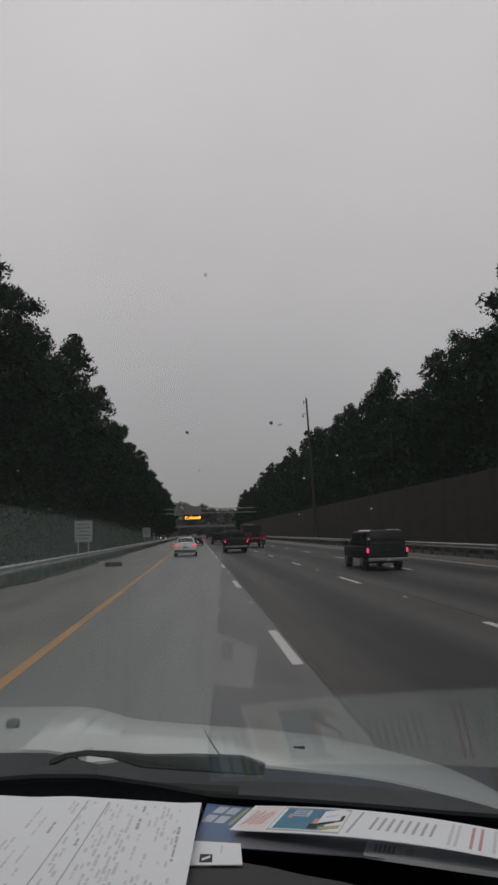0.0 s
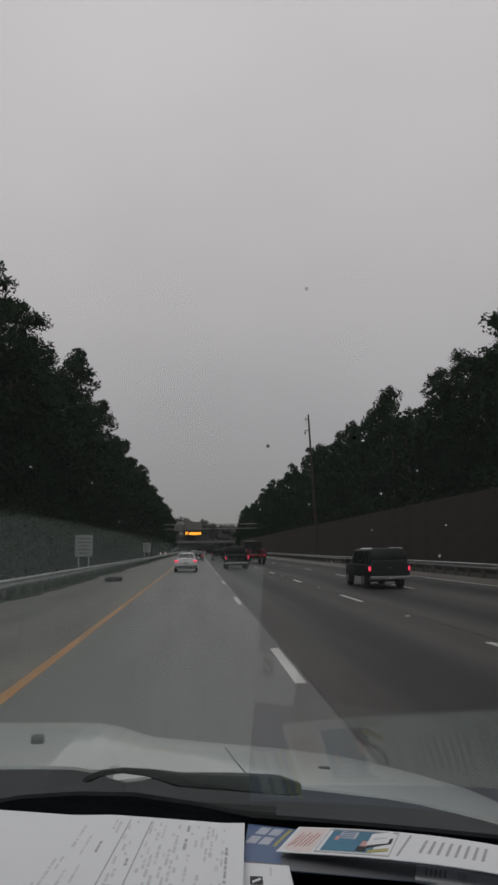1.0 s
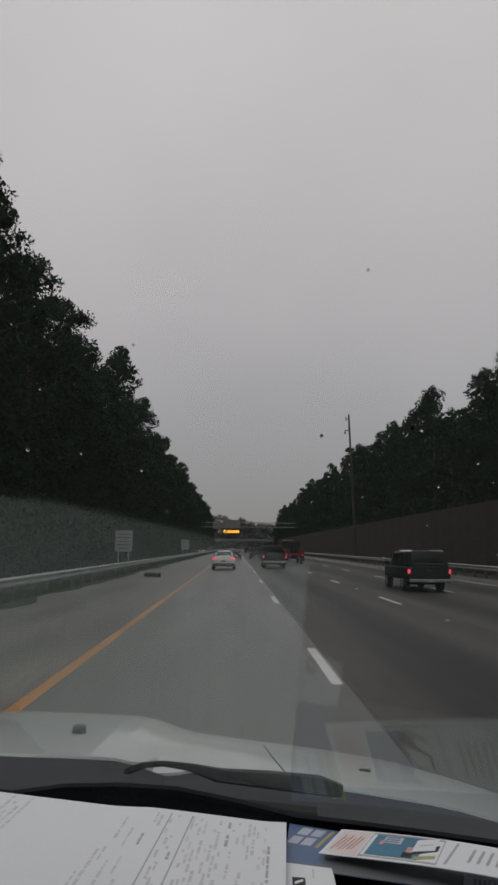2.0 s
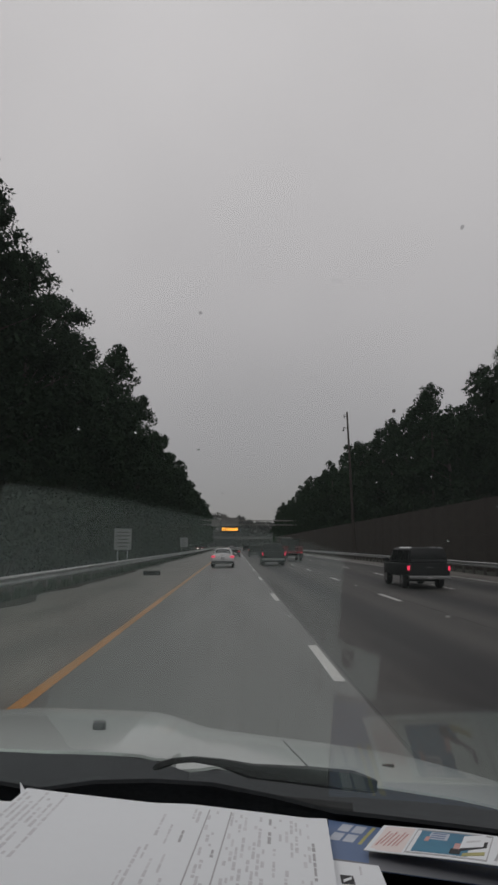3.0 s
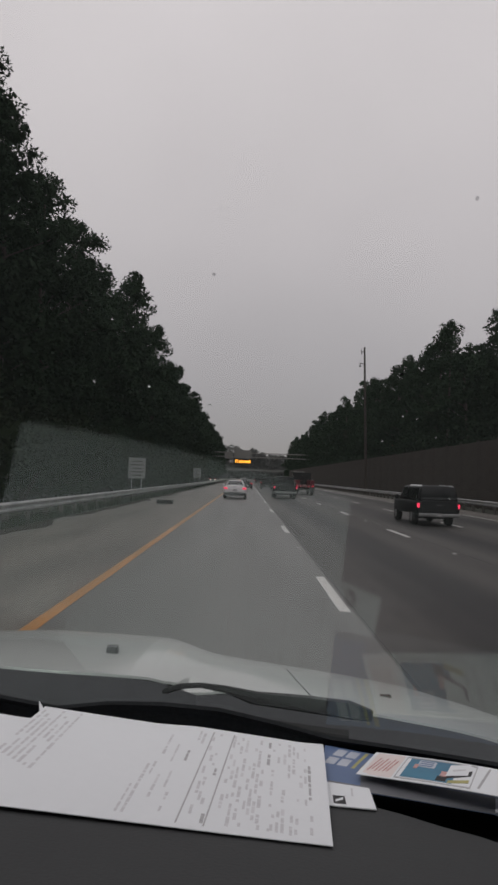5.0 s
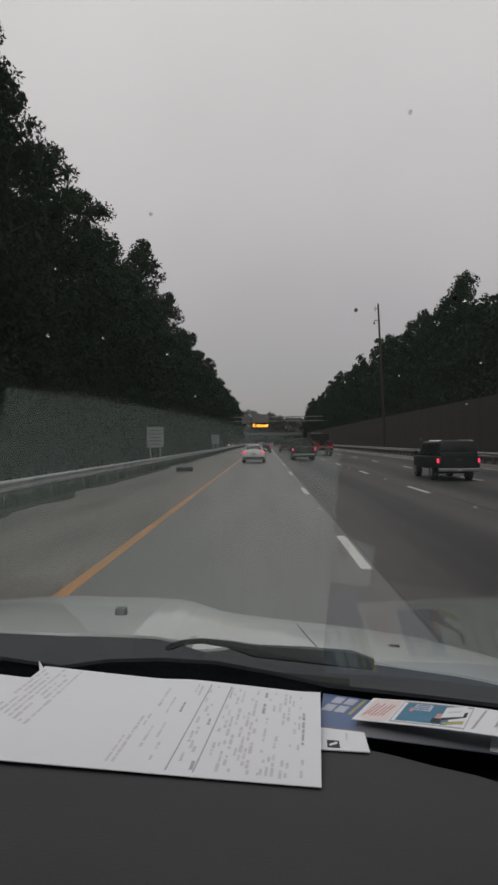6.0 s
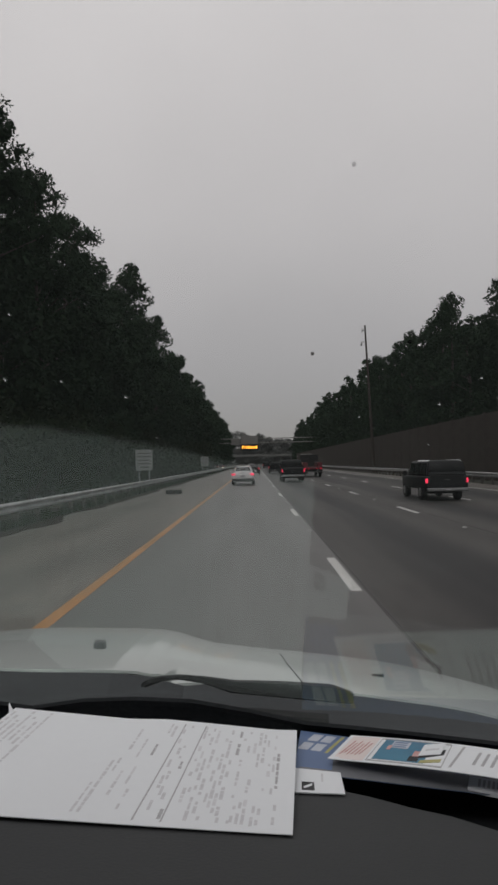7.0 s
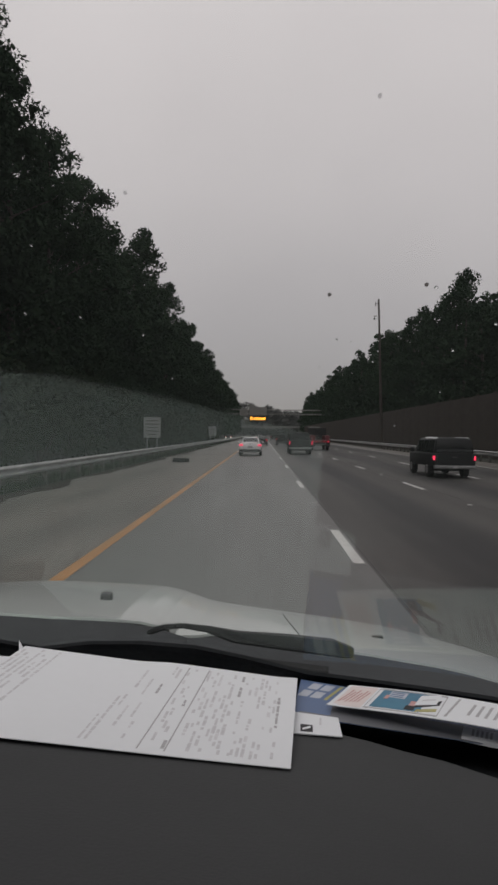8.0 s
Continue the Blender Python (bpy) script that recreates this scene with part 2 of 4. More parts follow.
    "faint_dirt": clear_face("faint_dirt", (0.80, 0.80, 0.80)),
    "glass_inner": glass_inner("glass_inner", 1.56, (0.955, 0.945, 0.94)),
    "glass_outer": clear_face("glass_outer", (0.985, 0.995, 0.99), film=0.0085),
}


M["drop"].node_tree.nodes["Principled BSDF"].inputs["Transmission Weight"].default_value = 1.0
M["white_car_paint"].node_tree.nodes["Principled BSDF"].inputs["Coat Roughness"].default_value = 0.12
M["drop"].node_tree.nodes["Principled BSDF"].inputs["IOR"].default_value = 1.33


# ---- building helpers ----
def mesh_object(name, bm, mats, parent=None, label="", smooth=False):
    me = bpy.data.meshes.new(name)
    bm.to_mesh(me)
    bm.free()
    for m in mats if isinstance(mats, (list, tuple)) else [mats]:
        me.materials.append(M[m])
    if smooth:
        me.polygons.foreach_set("use_smooth", [True] * len(me.polygons))
    ob = new(name, me)
    if parent:
        ob.parent = parent
    if label:
        ob["label"] = label
    return ob


def part(name, bm, mats, parent, label="", smooth=False):
    return mesh_object(name, bm, mats, parent, label, smooth)


def raw_object(name, verts, faces, mats, parent=None, label="", smooth=False):
    me = bpy.data.meshes.new(name)
    me.from_pydata([tuple(v) for v in verts], [], faces)
    me.update()
    for m in mats if isinstance(mats, (list, tuple)) else [mats]:
        me.materials.append(M[m])
    if smooth:
        me.polygons.foreach_set("use_smooth", [True] * len(me.polygons))
    ob = new(name, me)
    if parent:
        ob.parent = parent
    if label:
        ob["label"] = label
    return ob


def box(bm, x0, x1, y0, y1, z0, z1, bevel=0.0, m=None):
    r = bmesh.ops.create_cube(bm, size=1)
    vs = r["verts"]
    bmesh.ops.scale(bm, vec=(x1 - x0, y1 - y0, z1 - z0), verts=vs)
    bmesh.ops.translate(bm, vec=((x0 + x1) / 2, (y0 + y1) / 2, (z0 + z1) / 2), verts=vs)
    if m is not None:
        bmesh.ops.transform(bm, matrix=m, verts=vs)
    if bevel:
        es = list({e for v in vs for e in v.link_edges})
        bmesh.ops.bevel(bm, geom=es, offset=bevel, segments=2, affect="EDGES", profile=0.6)
    return bm


def boxed(*a, **k):
    return box(bmesh.new(), *a, **k)


def rod(bm, p, q, r0, r1=None, n=8):
    p, q = Vector(p), Vector(q)
    d = q - p
    t = d.to_track_quat("Z", "Y").to_matrix().to_4x4()
    m = Matrix.Translation((p + q) / 2) @ t
    bmesh.ops.create_cone(bm, cap_ends=True, segments=n, radius1=r0, radius2=r0 if r1 is None else r1, depth=d.length, matrix=m)
    return bm


def loft(bm, stations, n=28, power=4.5):
    """A closed skin over rounded rectangles (y, half width, z low, z high[, half width above])."""
    rings = []
    for s in stations:
        y, hw, z0, z1 = s[:4]
        top = s[4] if len(s) > 4 else hw
        ring = []
        for i in range(n):
            a = 2 * math.pi * i / n
            c, d = math.cos(a), math.sin(a)
            px = math.copysign(abs(c) ** (2 / power), c)
            pz = math.copysign(abs(d) ** (2 / power), d)
            w = hw + (top - hw) * (pz + 1) / 2
            ring.append(bm.verts.new((w * px, y, (z0 + z1) / 2 + (z1 - z0) / 2 * pz)))
        rings.append(ring)
    for a, b in zip(rings, rings[1:]):
        for i in range(n):
            bm.faces.new((a[i], a[(i + 1) % n], b[(i + 1) % n], b[i]))
    bm.faces.new(rings[0])
    bm.faces.new(list(reversed(rings[-1])))
    bmesh.ops.recalc_face_normals(bm, faces=bm.faces[:])
    return bm


def strip(bm, section, y0, y1, n=1):
    """A closed section (x, z) drawn along y."""
    rings = []
    for i in range(n + 1):
        y = y0 + (y1 - y0) * i / n
        rings.append([bm.verts.new((x, y, z)) for x, z in section])
    k = len(section)
    for a, b in zip(rings, rings[1:]):
        for i in range(k):
            bm.faces.new((a[i], a[(i + 1) % k], b[(i + 1) % k], b[i]))
    bm.faces.new(rings[0])
    bm.faces.new(list(reversed(rings[-1])))
    bmesh.ops.recalc_face_normals(bm, faces=bm.faces[:])
    return bm


def empty(name, at=(0, 0, 0)):
    ob = new(name)
    ob.location = at
    return ob


# ---- ground and road ----
YELLOW, LINE_1, LINE_2, LINE_3, EDGE = -2.35, 1.33, 5.22, 8.85, 12.55


def slab(name, x0, x1, y0, y1, z0, z1, mat, label, category):
    bm = bmesh.new()
    ny = 24
    sec = [(x0, z0), (x1, z0), (x1, z1), (x0, z1)]
    strip(bm, sec, y0, y1, ny)
    return tagged(mesh_object(name, bm, mat), label, category, kind="structure")


bm = bmesh.new()
bmesh.ops.create_grid(bm, x_segments=60, y_segments=60, size=2500)
for v in bm.verts:
    v.co.z = -0.06
tagged(mesh_object("ground", bm, "grass"), "dark wet grass verge beside the highway", "ground", kind="structure")
slab("shoulder_left", -6.92, YELLOW - 0.02, -30, 900, -0.2, 0.0, "shoulder", "wet stained concrete shoulder inside the yellow line", "shoulder")
slab("road_lane", YELLOW - 0.02, LINE_1 + 0.12, -30, 900, -0.2, 0.0, "concrete_lane", "worn grey concrete traffic lane, wet from rain", "road")
slab("road", LINE_1 + 0.12, EDGE + 0.2, -30, 900, -0.2, 0.0, "asphalt", "dark wet pavement of three traffic lanes with wheel tracks", "road")
slab("shoulder_right", EDGE + 0.2, 15.0, -30, 900, -0.2, 0.0, "shoulder", "wet paved shoulder along the guardrail", "shoulder")
bm = bmesh.new()
box(bm, YELLOW - 0.085, YELLOW + 0.085, -5, 700, 0.0, 0.004)
tagged(mesh_object("yellow_edge_line", bm, "yellow_paint"), "worn solid yellow edge line on the pavement", "road marking", kind="structure")
bm = bmesh.new()
box(bm, EDGE - 0.07, EDGE + 0.07, -5, 700, 0.0, 0.004)
tagged(mesh_object("white_edge_line", bm, "white_paint"), "faded solid white edge line", "road marking", kind="structure")
for sx in (LINE_1 + 0.17, LINE_2 + 0.25):
    bm = bmesh.new()
    for i in range(90):
        y = -3 + i * 3.0
        w = 0.008 + 0.005 * noise.noise((i * 0.7, sx, 0))
        o = 0.02 * noise.noise((i * 0.31, sx, 3))
        box(bm, sx + o - w, sx + o + w, y, y + 3.02, 0.0, 0.003)
    tagged(mesh_object("pavement_joint", bm, "sealant"), "dark sealed joint running along the lane line", "pavement joint", kind="structure")

dash = boxed(-0.075, 0.075, -1.5, 1.5, 0.0, 0.004)
first = None
for x, phase in ((LINE_1, 10.2), (LINE_2, 22.4), (LINE_3, 28.2)):
    for i in range(-2, 28):
        y = phase + i * 12.2
        if y < 3:
            continue
        if first is None:
            first = mesh_object("lane_marking", dash, "white_paint")
            tagged(first, "short white dashed lane marking on the road", "road marking", "white lane dashes", "structure")
            first.location = (x, y, 0.0)
        else:
            copy_thing(first, pose(x, y, 0.0))
# small raised reflectors between the dashes
first = None
for x, phase in ((LINE_1, 16.3), (LINE_2, 28.5)):
    for i in range(-1, 9):
        y = phase + i * 12.2
        if first is None:
            first = mesh_object("road_reflector", boxed(-0.05, 0.05, -0.05, 0.05, 0.0, 0.018, bevel=0.008), "white_paint")
            tagged(first, "small white raised road reflector between lane dashes", "road reflector", "lane reflectors")
            first.location = (x, y, 0.0)
        else:
            copy_thing(first, pose(x, y, 0.0))


def guardrail(x, side, y0, y1, label):
    """A W-beam rail on posts. side: the way its face looks (+1 or -1)."""
    g = tagged(empty("guardrail", (x, 0, 0)), label, "guardrail")
    prof = [(0.0, 0.745), (0.05, 0.735), (0.085, 0.705), (0.085, 0.665), (0.0, 0.622), (0.0, 0.572), (0.085, 0.525), (0.085, 0.485), (0.05, 0.455), (0.0, 0.445)]
    sec = [(side * px, pz) for px, pz in prof] + [(side * (px - 0.006), pz) for px, pz in reversed(prof)]
    y = y0
    while y < y1:
        bm = bmesh.new()
        strip(bm, sec, y, y + 8.0, 1)
        part("rail", bm, "galvanised", g)
        y += 7.9
    post = boxed(-0.08, 0.08, -0.09, 0.09, -0.1, 0.70, bevel=0.012)
    pm = bpy.data.meshes.new("post")
    post.to_mesh(pm)
    post.free()
    pm.materials.append(M["post_wood"])
    y = y0
    while y < min(y1, y0 + 220):
        p = new("post", pm)
        p.parent = g
        p.location = (-side * 0.10, y, 0)
        y += 1.9
    return g


def litter_strip(name, x_edge, reach, y0, y1, seed, label):
    """Dark litter and silt lying along the pavement's edge, with a ragged border."""
    vs, fs = [], []
    n = int((y1 - y0) / 0.35)
    for i in range(n + 1):
        y = y0 + (y1 - y0) * i / n
        k = 0.5 + 0.9 * noise.noise((y * 0.23, seed, 0)) + 0.18 * noise.noise((y * 0.9, seed, 4))
        w = reach * max(0.12, k)
        vs += [(x_edge, y, 0.0), (x_edge, y, 0.012), (x_edge + w * 0.6, y, 0.010), (x_edge + w, y, 0.003)]
    for i in range(n):
        a = 4 * i
        fs += [(a, a + 1, a + 5, a + 4), (a + 1, a + 2, a + 6, a + 5), (a + 2, a + 3, a + 7, a + 6)]
    return tagged(raw_object(name, vs, fs, "litter"), label, "litter", kind="stuff")


litter_strip("leaf_litter", -6.90, 0.95, 4, 260, 3, "dark wet leaf litter along the edge of the shoulder")


def grass_fringe(name, x0, x1, y0, y1, count, seed, label):
    """Tufts of tall grass and weeds: bent blades that stand in the ground."""
    g = np.random.default_rng(seed)
    vs, fs = [], []
    for i in range(count):
        y = y0 + (y1 - y0) * g.uniform(0, 1) ** 1.7
        x = g.uniform(x0, x1)
        tuft = 0.5 + 0.5 * noise.noise((y * 0.8, seed, 2))
        h = (0.14 + 0.34 * tuft) * g.uniform(0.6, 1.15)
        w, a = g.uniform(0.012, 0.028), g.uniform(0, 6.28)
        dx, dy = math.cos(a), math.sin(a)
        bx, by = g.uniform(-0.10, 0.12), g.uniform(-0.14, 0.14)
        k = len(vs)
        vs += [(x - dx * w, y - dy * w, -0.07), (x + dx * w, y + dy * w, -0.07), (x + dx * w * 0.8 + bx * 0.3, y + dy * w * 0.8 + by * 0.3, h * 0.6),
               (x - dx * w * 0.8 + bx * 0.3, y - dy * w * 0.8 + by * 0.3, h * 0.6), (x + bx, y + by, h)]
        fs += [(k, k + 1, k + 2, k + 3), (k + 3, k + 2, k + 4)]
    return tagged(raw_object(name, vs, fs, "shrub_leaf"), label, "grass", kind="stuff")


grass_fringe("grass_fringe", -7.45, -6.93, 4, 150, 9000, 8, "dark wet grass and weeds growing under the guardrail")
guardrail(-7.0, 1, 4.0, 420, "weathered galvanised guardrail on posts beside the shoulder")
guardrail(15.35, -1, 12.0, 420, "galvanised guardrail on posts in front of the noise wall")

# ---- noise wall on the far side of the lanes ----
wall = tagged(empty("noise_wall", (18.0, 0, 0)), "tall brown concrete noise wall made of stacked panels between posts", "noise wall", kind="structure")
panel_bm = boxed(-0.08, 0.08, -1.96, 1.96, 0.0, 1.28, bevel=0.008)
panel_me = bpy.data.meshes.new("panel")
panel_bm.to_mesh(panel_me)
panel_bm.free()
panel_me.materials.append(M["noise_panel"])
post_bm = boxed(-0.089, 0.089, -0.10, 0.10, -0.1, 5.25, bevel=0.02)
post_me = bpy.data.meshes.new("wall_post")
post_bm.to_mesh(post_me)
post_bm.free()
post_me.materials.append(M["noise_panel"])
for i in range(62):
    y = 24 + i * 4.1
    p = new("wall_post", post_me)
    p.parent, p.location = wall, (0, y - 2.05, 0)
    for k in range(4):
        o = new("panel", panel_me)
        o.parent, o.location = wall, (0.02 * noise.noise((i, k, 5)), y, -0.02 + 1.285 * k)


# ---- woods ----
def leaf_cloud(rng, centres, radii, per, size):
    """Leaves as small folded blades, scattered in clumps."""
    vs, fs = [], []
    k = 0
    for c, r in zip(centres, radii):
        n = int(per * (r / 1.3) ** 1.5)
        core = max(8, n // 11)
        d = rng.normal(size=(n, 3))
        d /= np.linalg.norm(d, axis=1)[:, None]
        reach = rng.uniform(0.35, 1.0, n) ** 0.6
        reach[:core] *= 0.45
        p = c + d * (r * reach)[:, None] * np.array([1, 1, 0.8])
        a = rng.normal(size=(n, 3))
        a /= np.linalg.norm(a, axis=1)[:, None]
        b = np.cross(a, rng.normal(size=(n, 3)))
        b /= np.linalg.norm(b, axis=1)[:, None]
        s = size * rng.uniform(0.6, 1.3, n)[:, None]
        s[:core] = np.minimum(3.0 * size, 0.36 * r)
        quad = np.stack([p - a * s, p + b * s * 0.55, p + a * s, p - b * s * 0.55], axis=1)
        vs.append(quad.reshape(-1, 3))
        fs += [(k + 4 * i, k + 4 * i + 1, k + 4 * i + 2, k + 4 * i + 3) for i in range(n)]
        k += 4 * n
    return np.concatenate(vs), fs


def make_tree(seed, height, spread, bare, clumps, per, size, lean):
    """A trunk with limbs and an uneven crown of leaf clumps."""
    rng = np.random.default_rng(seed)
    root = empty("tree")
    bm = bmesh.new()
    top = Vector((lean, 0.3 * lean, height * 0.9))
    mid = Vector((lean * 0.3, -0.2, height * 0.45))
    rod(bm, (0, 0, -0.3), mid, 0.30, 0.20, 7)
    rod(bm, mid, top, 0.20, 0.05, 6)
    centres, radii = [], []
    for i in range(clumps):
        u = (i + rng.uniform(0, 1)) / clumps
        z = height * (bare + (0.98 - bare) * u)
        env = spread * (math.sin(math.pi * min(1.0, 0.18 + 0.80 * u)) ** 0.7) * rng.uniform(0.35, 1.0)
        a = rng.uniform(0, 2 * math.pi)
        base = mid.lerp(top, max(0.0, min(1.0, (z / height - 0.45) / 0.45)))
        c = np.array([base.x + env * math.cos(a), base.y + env * math.sin(a), z])
        centres.append(c)
        radii.append(rng.uniform(0.9, 1.65) * (1.15 - 0.45 * u))
        if i % 3 == 0:
            rod(bm, (base.x, base.y, z - 1.6), tuple(c), 0.07, 0.02, 5)
    part("trunk", bm, "bark", root)
    v, f = leaf_cloud(rng, centres, radii, per, size)
    raw_object("crown", v, f, "leaf", root)
    return root


rng = np.random.default_rng(11)
SHAPES = ((1, 21, 4.0, 0.16, 66, 0.6), (2, 19, 4.4, 0.14, 66, -0.7), (3, 22.5, 3.6, 0.20, 62, 0.2), (4, 18, 4.1, 0.12, 64, 0.5), (5, 20.5, 3.4, 0.18, 58, -0.3))
near_kinds = [make_tree(s, h, sp, b, cl, 268, 0.122, ln) for s, h, sp, b, cl, ln in SHAPES]
mid_kinds = [make_tree(s + 30, h, sp, b, cl, 122, 0.20, ln) for s, h, sp, b, cl, ln in SHAPES]
far_kinds = [make_tree(s, h, sp, b, cl, 64, 0.345, ln) for s, h, sp, b, cl, ln in (
    (11, 20.5, 4.3, 0.10, 46, 0.4), (12, 18.5, 4.5, 0.10, 46, -0.5), (13, 22, 4.0, 0.14, 44, 0.1))]
shrub_kinds = []
for s in (21, 22, 23):
    r = np.random.default_rng(s)
    root = empty("shrub")
    bm = bmesh.new()
    for i in range(5):
        a = r.uniform(0, 6.28)
        rod(bm, (0, 0, -0.2), (1.2 * math.cos(a), 1.2 * math.sin(a), 2.4), 0.06, 0.02, 5)
    part("stem", bm, "bark", root)
    cs = [np.array([r.uniform(-1.8, 1.8), r.uniform(-2.4, 2.4), r.uniform(0.4, 4.6)]) for i in range(24)]
    v, f = leaf_cloud(r, cs, [r.uniform(0.8, 1.3) for c in cs], 200, 0.09)
    raw_object("foliage", v, f, "shrub_leaf", root)
    shrub_kinds.append(root)

used = set()


def plant(kinds, x, y, scale, label, category, group):
    k = int(rng.integers(len(kinds)))
    m = Matrix.Translation((x, y, -0.1)) @ Matrix.Rotation(rng.uniform(0, 6.28), 4, "Z") @ Matrix.Diagonal((scale, scale, scale * rng.uniform(0.94, 1.07), 1))
    ob = kinds[k]
    if ob.name in used:
        ob = copy_thing(ob, Matrix.Identity(4))
    else:
        used.add(ob.name)
    ob.matrix_basis = m
    tagged(ob, label, category, group)
    return ob


TREE = "tall dark green broadleaf tree in dense roadside woods"
for side, x0, ys in ((-1, -14.6, 12.0), (1, 23.2, 34.0)):
    y = ys
    while y < 335:
        kinds = near_kinds if y < 58 else mid_kinds if y < 130 else far_kinds
        step = rng.uniform(3.6, 5.2) if y < 60 else rng.uniform(4.2, 6.2)
        plant(kinds, x0 + side * rng.uniform(-0.5, 1.4), y, rng.uniform(0.93, 1.06) * ((1.11 if 20 < y < 80 else 1.05) if side < 0 else 1.27 if y < 44 else 0.94 if y < 58 else 0.91 if y < 110 else 1.0), TREE, "tree", "roadside trees")
        y += step
    y = ys + 2
    while y < 320:
        plant(mid_kinds if y < 75 else far_kinds, x0 + side * rng.uniform(5.0, 7.5), y, rng.uniform(0.9, 1.06), TREE, "tree", "roadside trees")
        y += rng.uniform(6.5, 9.0)
    y = ys + 6
    while y < 170:
        plant(far_kinds, x0 + side * rng.uniform(10.5, 13.5), y, rng.uniform(0.9, 1.04), TREE, "tree", "roadside trees")
        y += rng.uniform(8.5, 11.5)
    # deeper rows that close the gaps between the crowns
    y = ys + 3
    while y < 130:
        plant(far_kinds, x0 + side * rng.uniform(14.5, 17.5), y, rng.uniform(0.86, 0.98), TREE, "tree", "roadside trees")
        y += rng.uniform(5.0, 7.0)
for y in (21.0, 27.5, 33.0, 39.5, 46.0):
    plant(mid_kinds, -18.2 + rng.uniform(-0.5, 0.5), y, rng.uniform(0.98, 1.06), TREE, "tree", "roadside trees")
for x, y in ((-16.9, 29.0), (-16.6, 35.5), (-16.8, 41.5)):
    plant(near_kinds, x, y, rng.uniform(1.04, 1.10), TREE, "tree", "roadside trees")
y = 9.0
while y < 150:
    plant(shrub_kinds, -12.2 + rng.uniform(-0.9, 0.4), y, rng.uniform(0.8, 1.25), "dark leafy shrub at the edge of the woods", "shrub", "roadside shrubs")
    y += rng.uniform(2.8, 3.8)


def far_woods(name, x0, x1, y, h0, h1, seed, size=0.85):
    r = np.random.default_rng(seed)
    n = int(abs(x1 - x0) / 2.6)
    cs, rs = [], []
    for i in range(n):
        u = i / (n - 1)
        h = (h0 + (h1 - h0) * u) * (1 + 0.16 * noise.noise((u * 9, seed, 0)))
        x = x0 + (x1 - x0) * u
        for k in range(6):
            cs.append(np.array([x + r.uniform(-2, 2), y + r.uniform(-6, 6), h * (k + r.uniform(0.2, 0.9)) / 6]))
            rs.append(r.uniform(2.2, 3.4))
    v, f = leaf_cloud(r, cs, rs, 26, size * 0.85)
    return tagged(raw_object(name, v, f, "far_leaf"), "distant wooded hillside beyond the highway, haze painted into its colour", "far woods", kind="stuff")


far_woods("far_woods", -60, 70, 470, 33, 8, 5)
far_woods("far_woods", -150, 140, 560, 34, 9, 6, 1.0)
# the ridge shares the leaf colour with the haze painted in
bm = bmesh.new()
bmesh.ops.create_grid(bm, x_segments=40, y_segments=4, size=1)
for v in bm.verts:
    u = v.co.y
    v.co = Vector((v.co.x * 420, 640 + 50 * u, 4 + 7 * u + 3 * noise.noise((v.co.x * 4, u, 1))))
tagged(mesh_object("far_hill", bm, "far_leaf"), "distant wooded ridge closing the view, haze painted into its colour", "hill", kind="structure")


# ---- vehicles ----
def wheels(v, r, w, half, ys):
    for y in ys:
        for s in (-1, 1):
            bm = bmesh.new()
            rod(bm, (s * (half - w), y, r), (s * half, y, r), r, r, 20)
            bmesh.ops.bevel(bm, geom=[e for e in bm.edges if e.calc_length() < r], offset=0.03, segments=2, affect="EDGES")
            wheel = part("wheel", bm, "rubber", v)
            bm = bmesh.new()
            rod(bm, (s * (half - 0.03), y, r), (s * (half + 0.008), y, r), r * 0.62, r * 0.55, 14)
            part("rim", bm, "chrome", wheel, "grey metal rim")


def plate_part(v, y, z):
    p = part("number_plate", boxed(-0.155, 0.155, y - 0.012, y, z - 0.08, z + 0.08, bevel=0.006), "plate", v, "pale number plate with a dark bar")
    part("plate_bar", boxed(-0.11, 0.11, y - 0.016, y - 0.012, z - 0.03, z + 0.03), "ink_dark", p)


def panel_quad(v, name, mat, pts, label="", depth=0.02):
    """A flat pane with some depth from its four outer corners."""
    p = [Vector(q) for q in pts]
    n = (p[1] - p[0]).cross(p[3] - p[0]).normalized() * depth
    vs = p + [q - n for q in p]
    fs = [(0, 1, 2, 3), (7, 6, 5, 4), (0, 4, 5, 1), (1, 5, 6, 2), (2, 6, 7, 3), (3, 7, 4, 0)]
    return raw_object(name, vs, fs, mat, v, label)


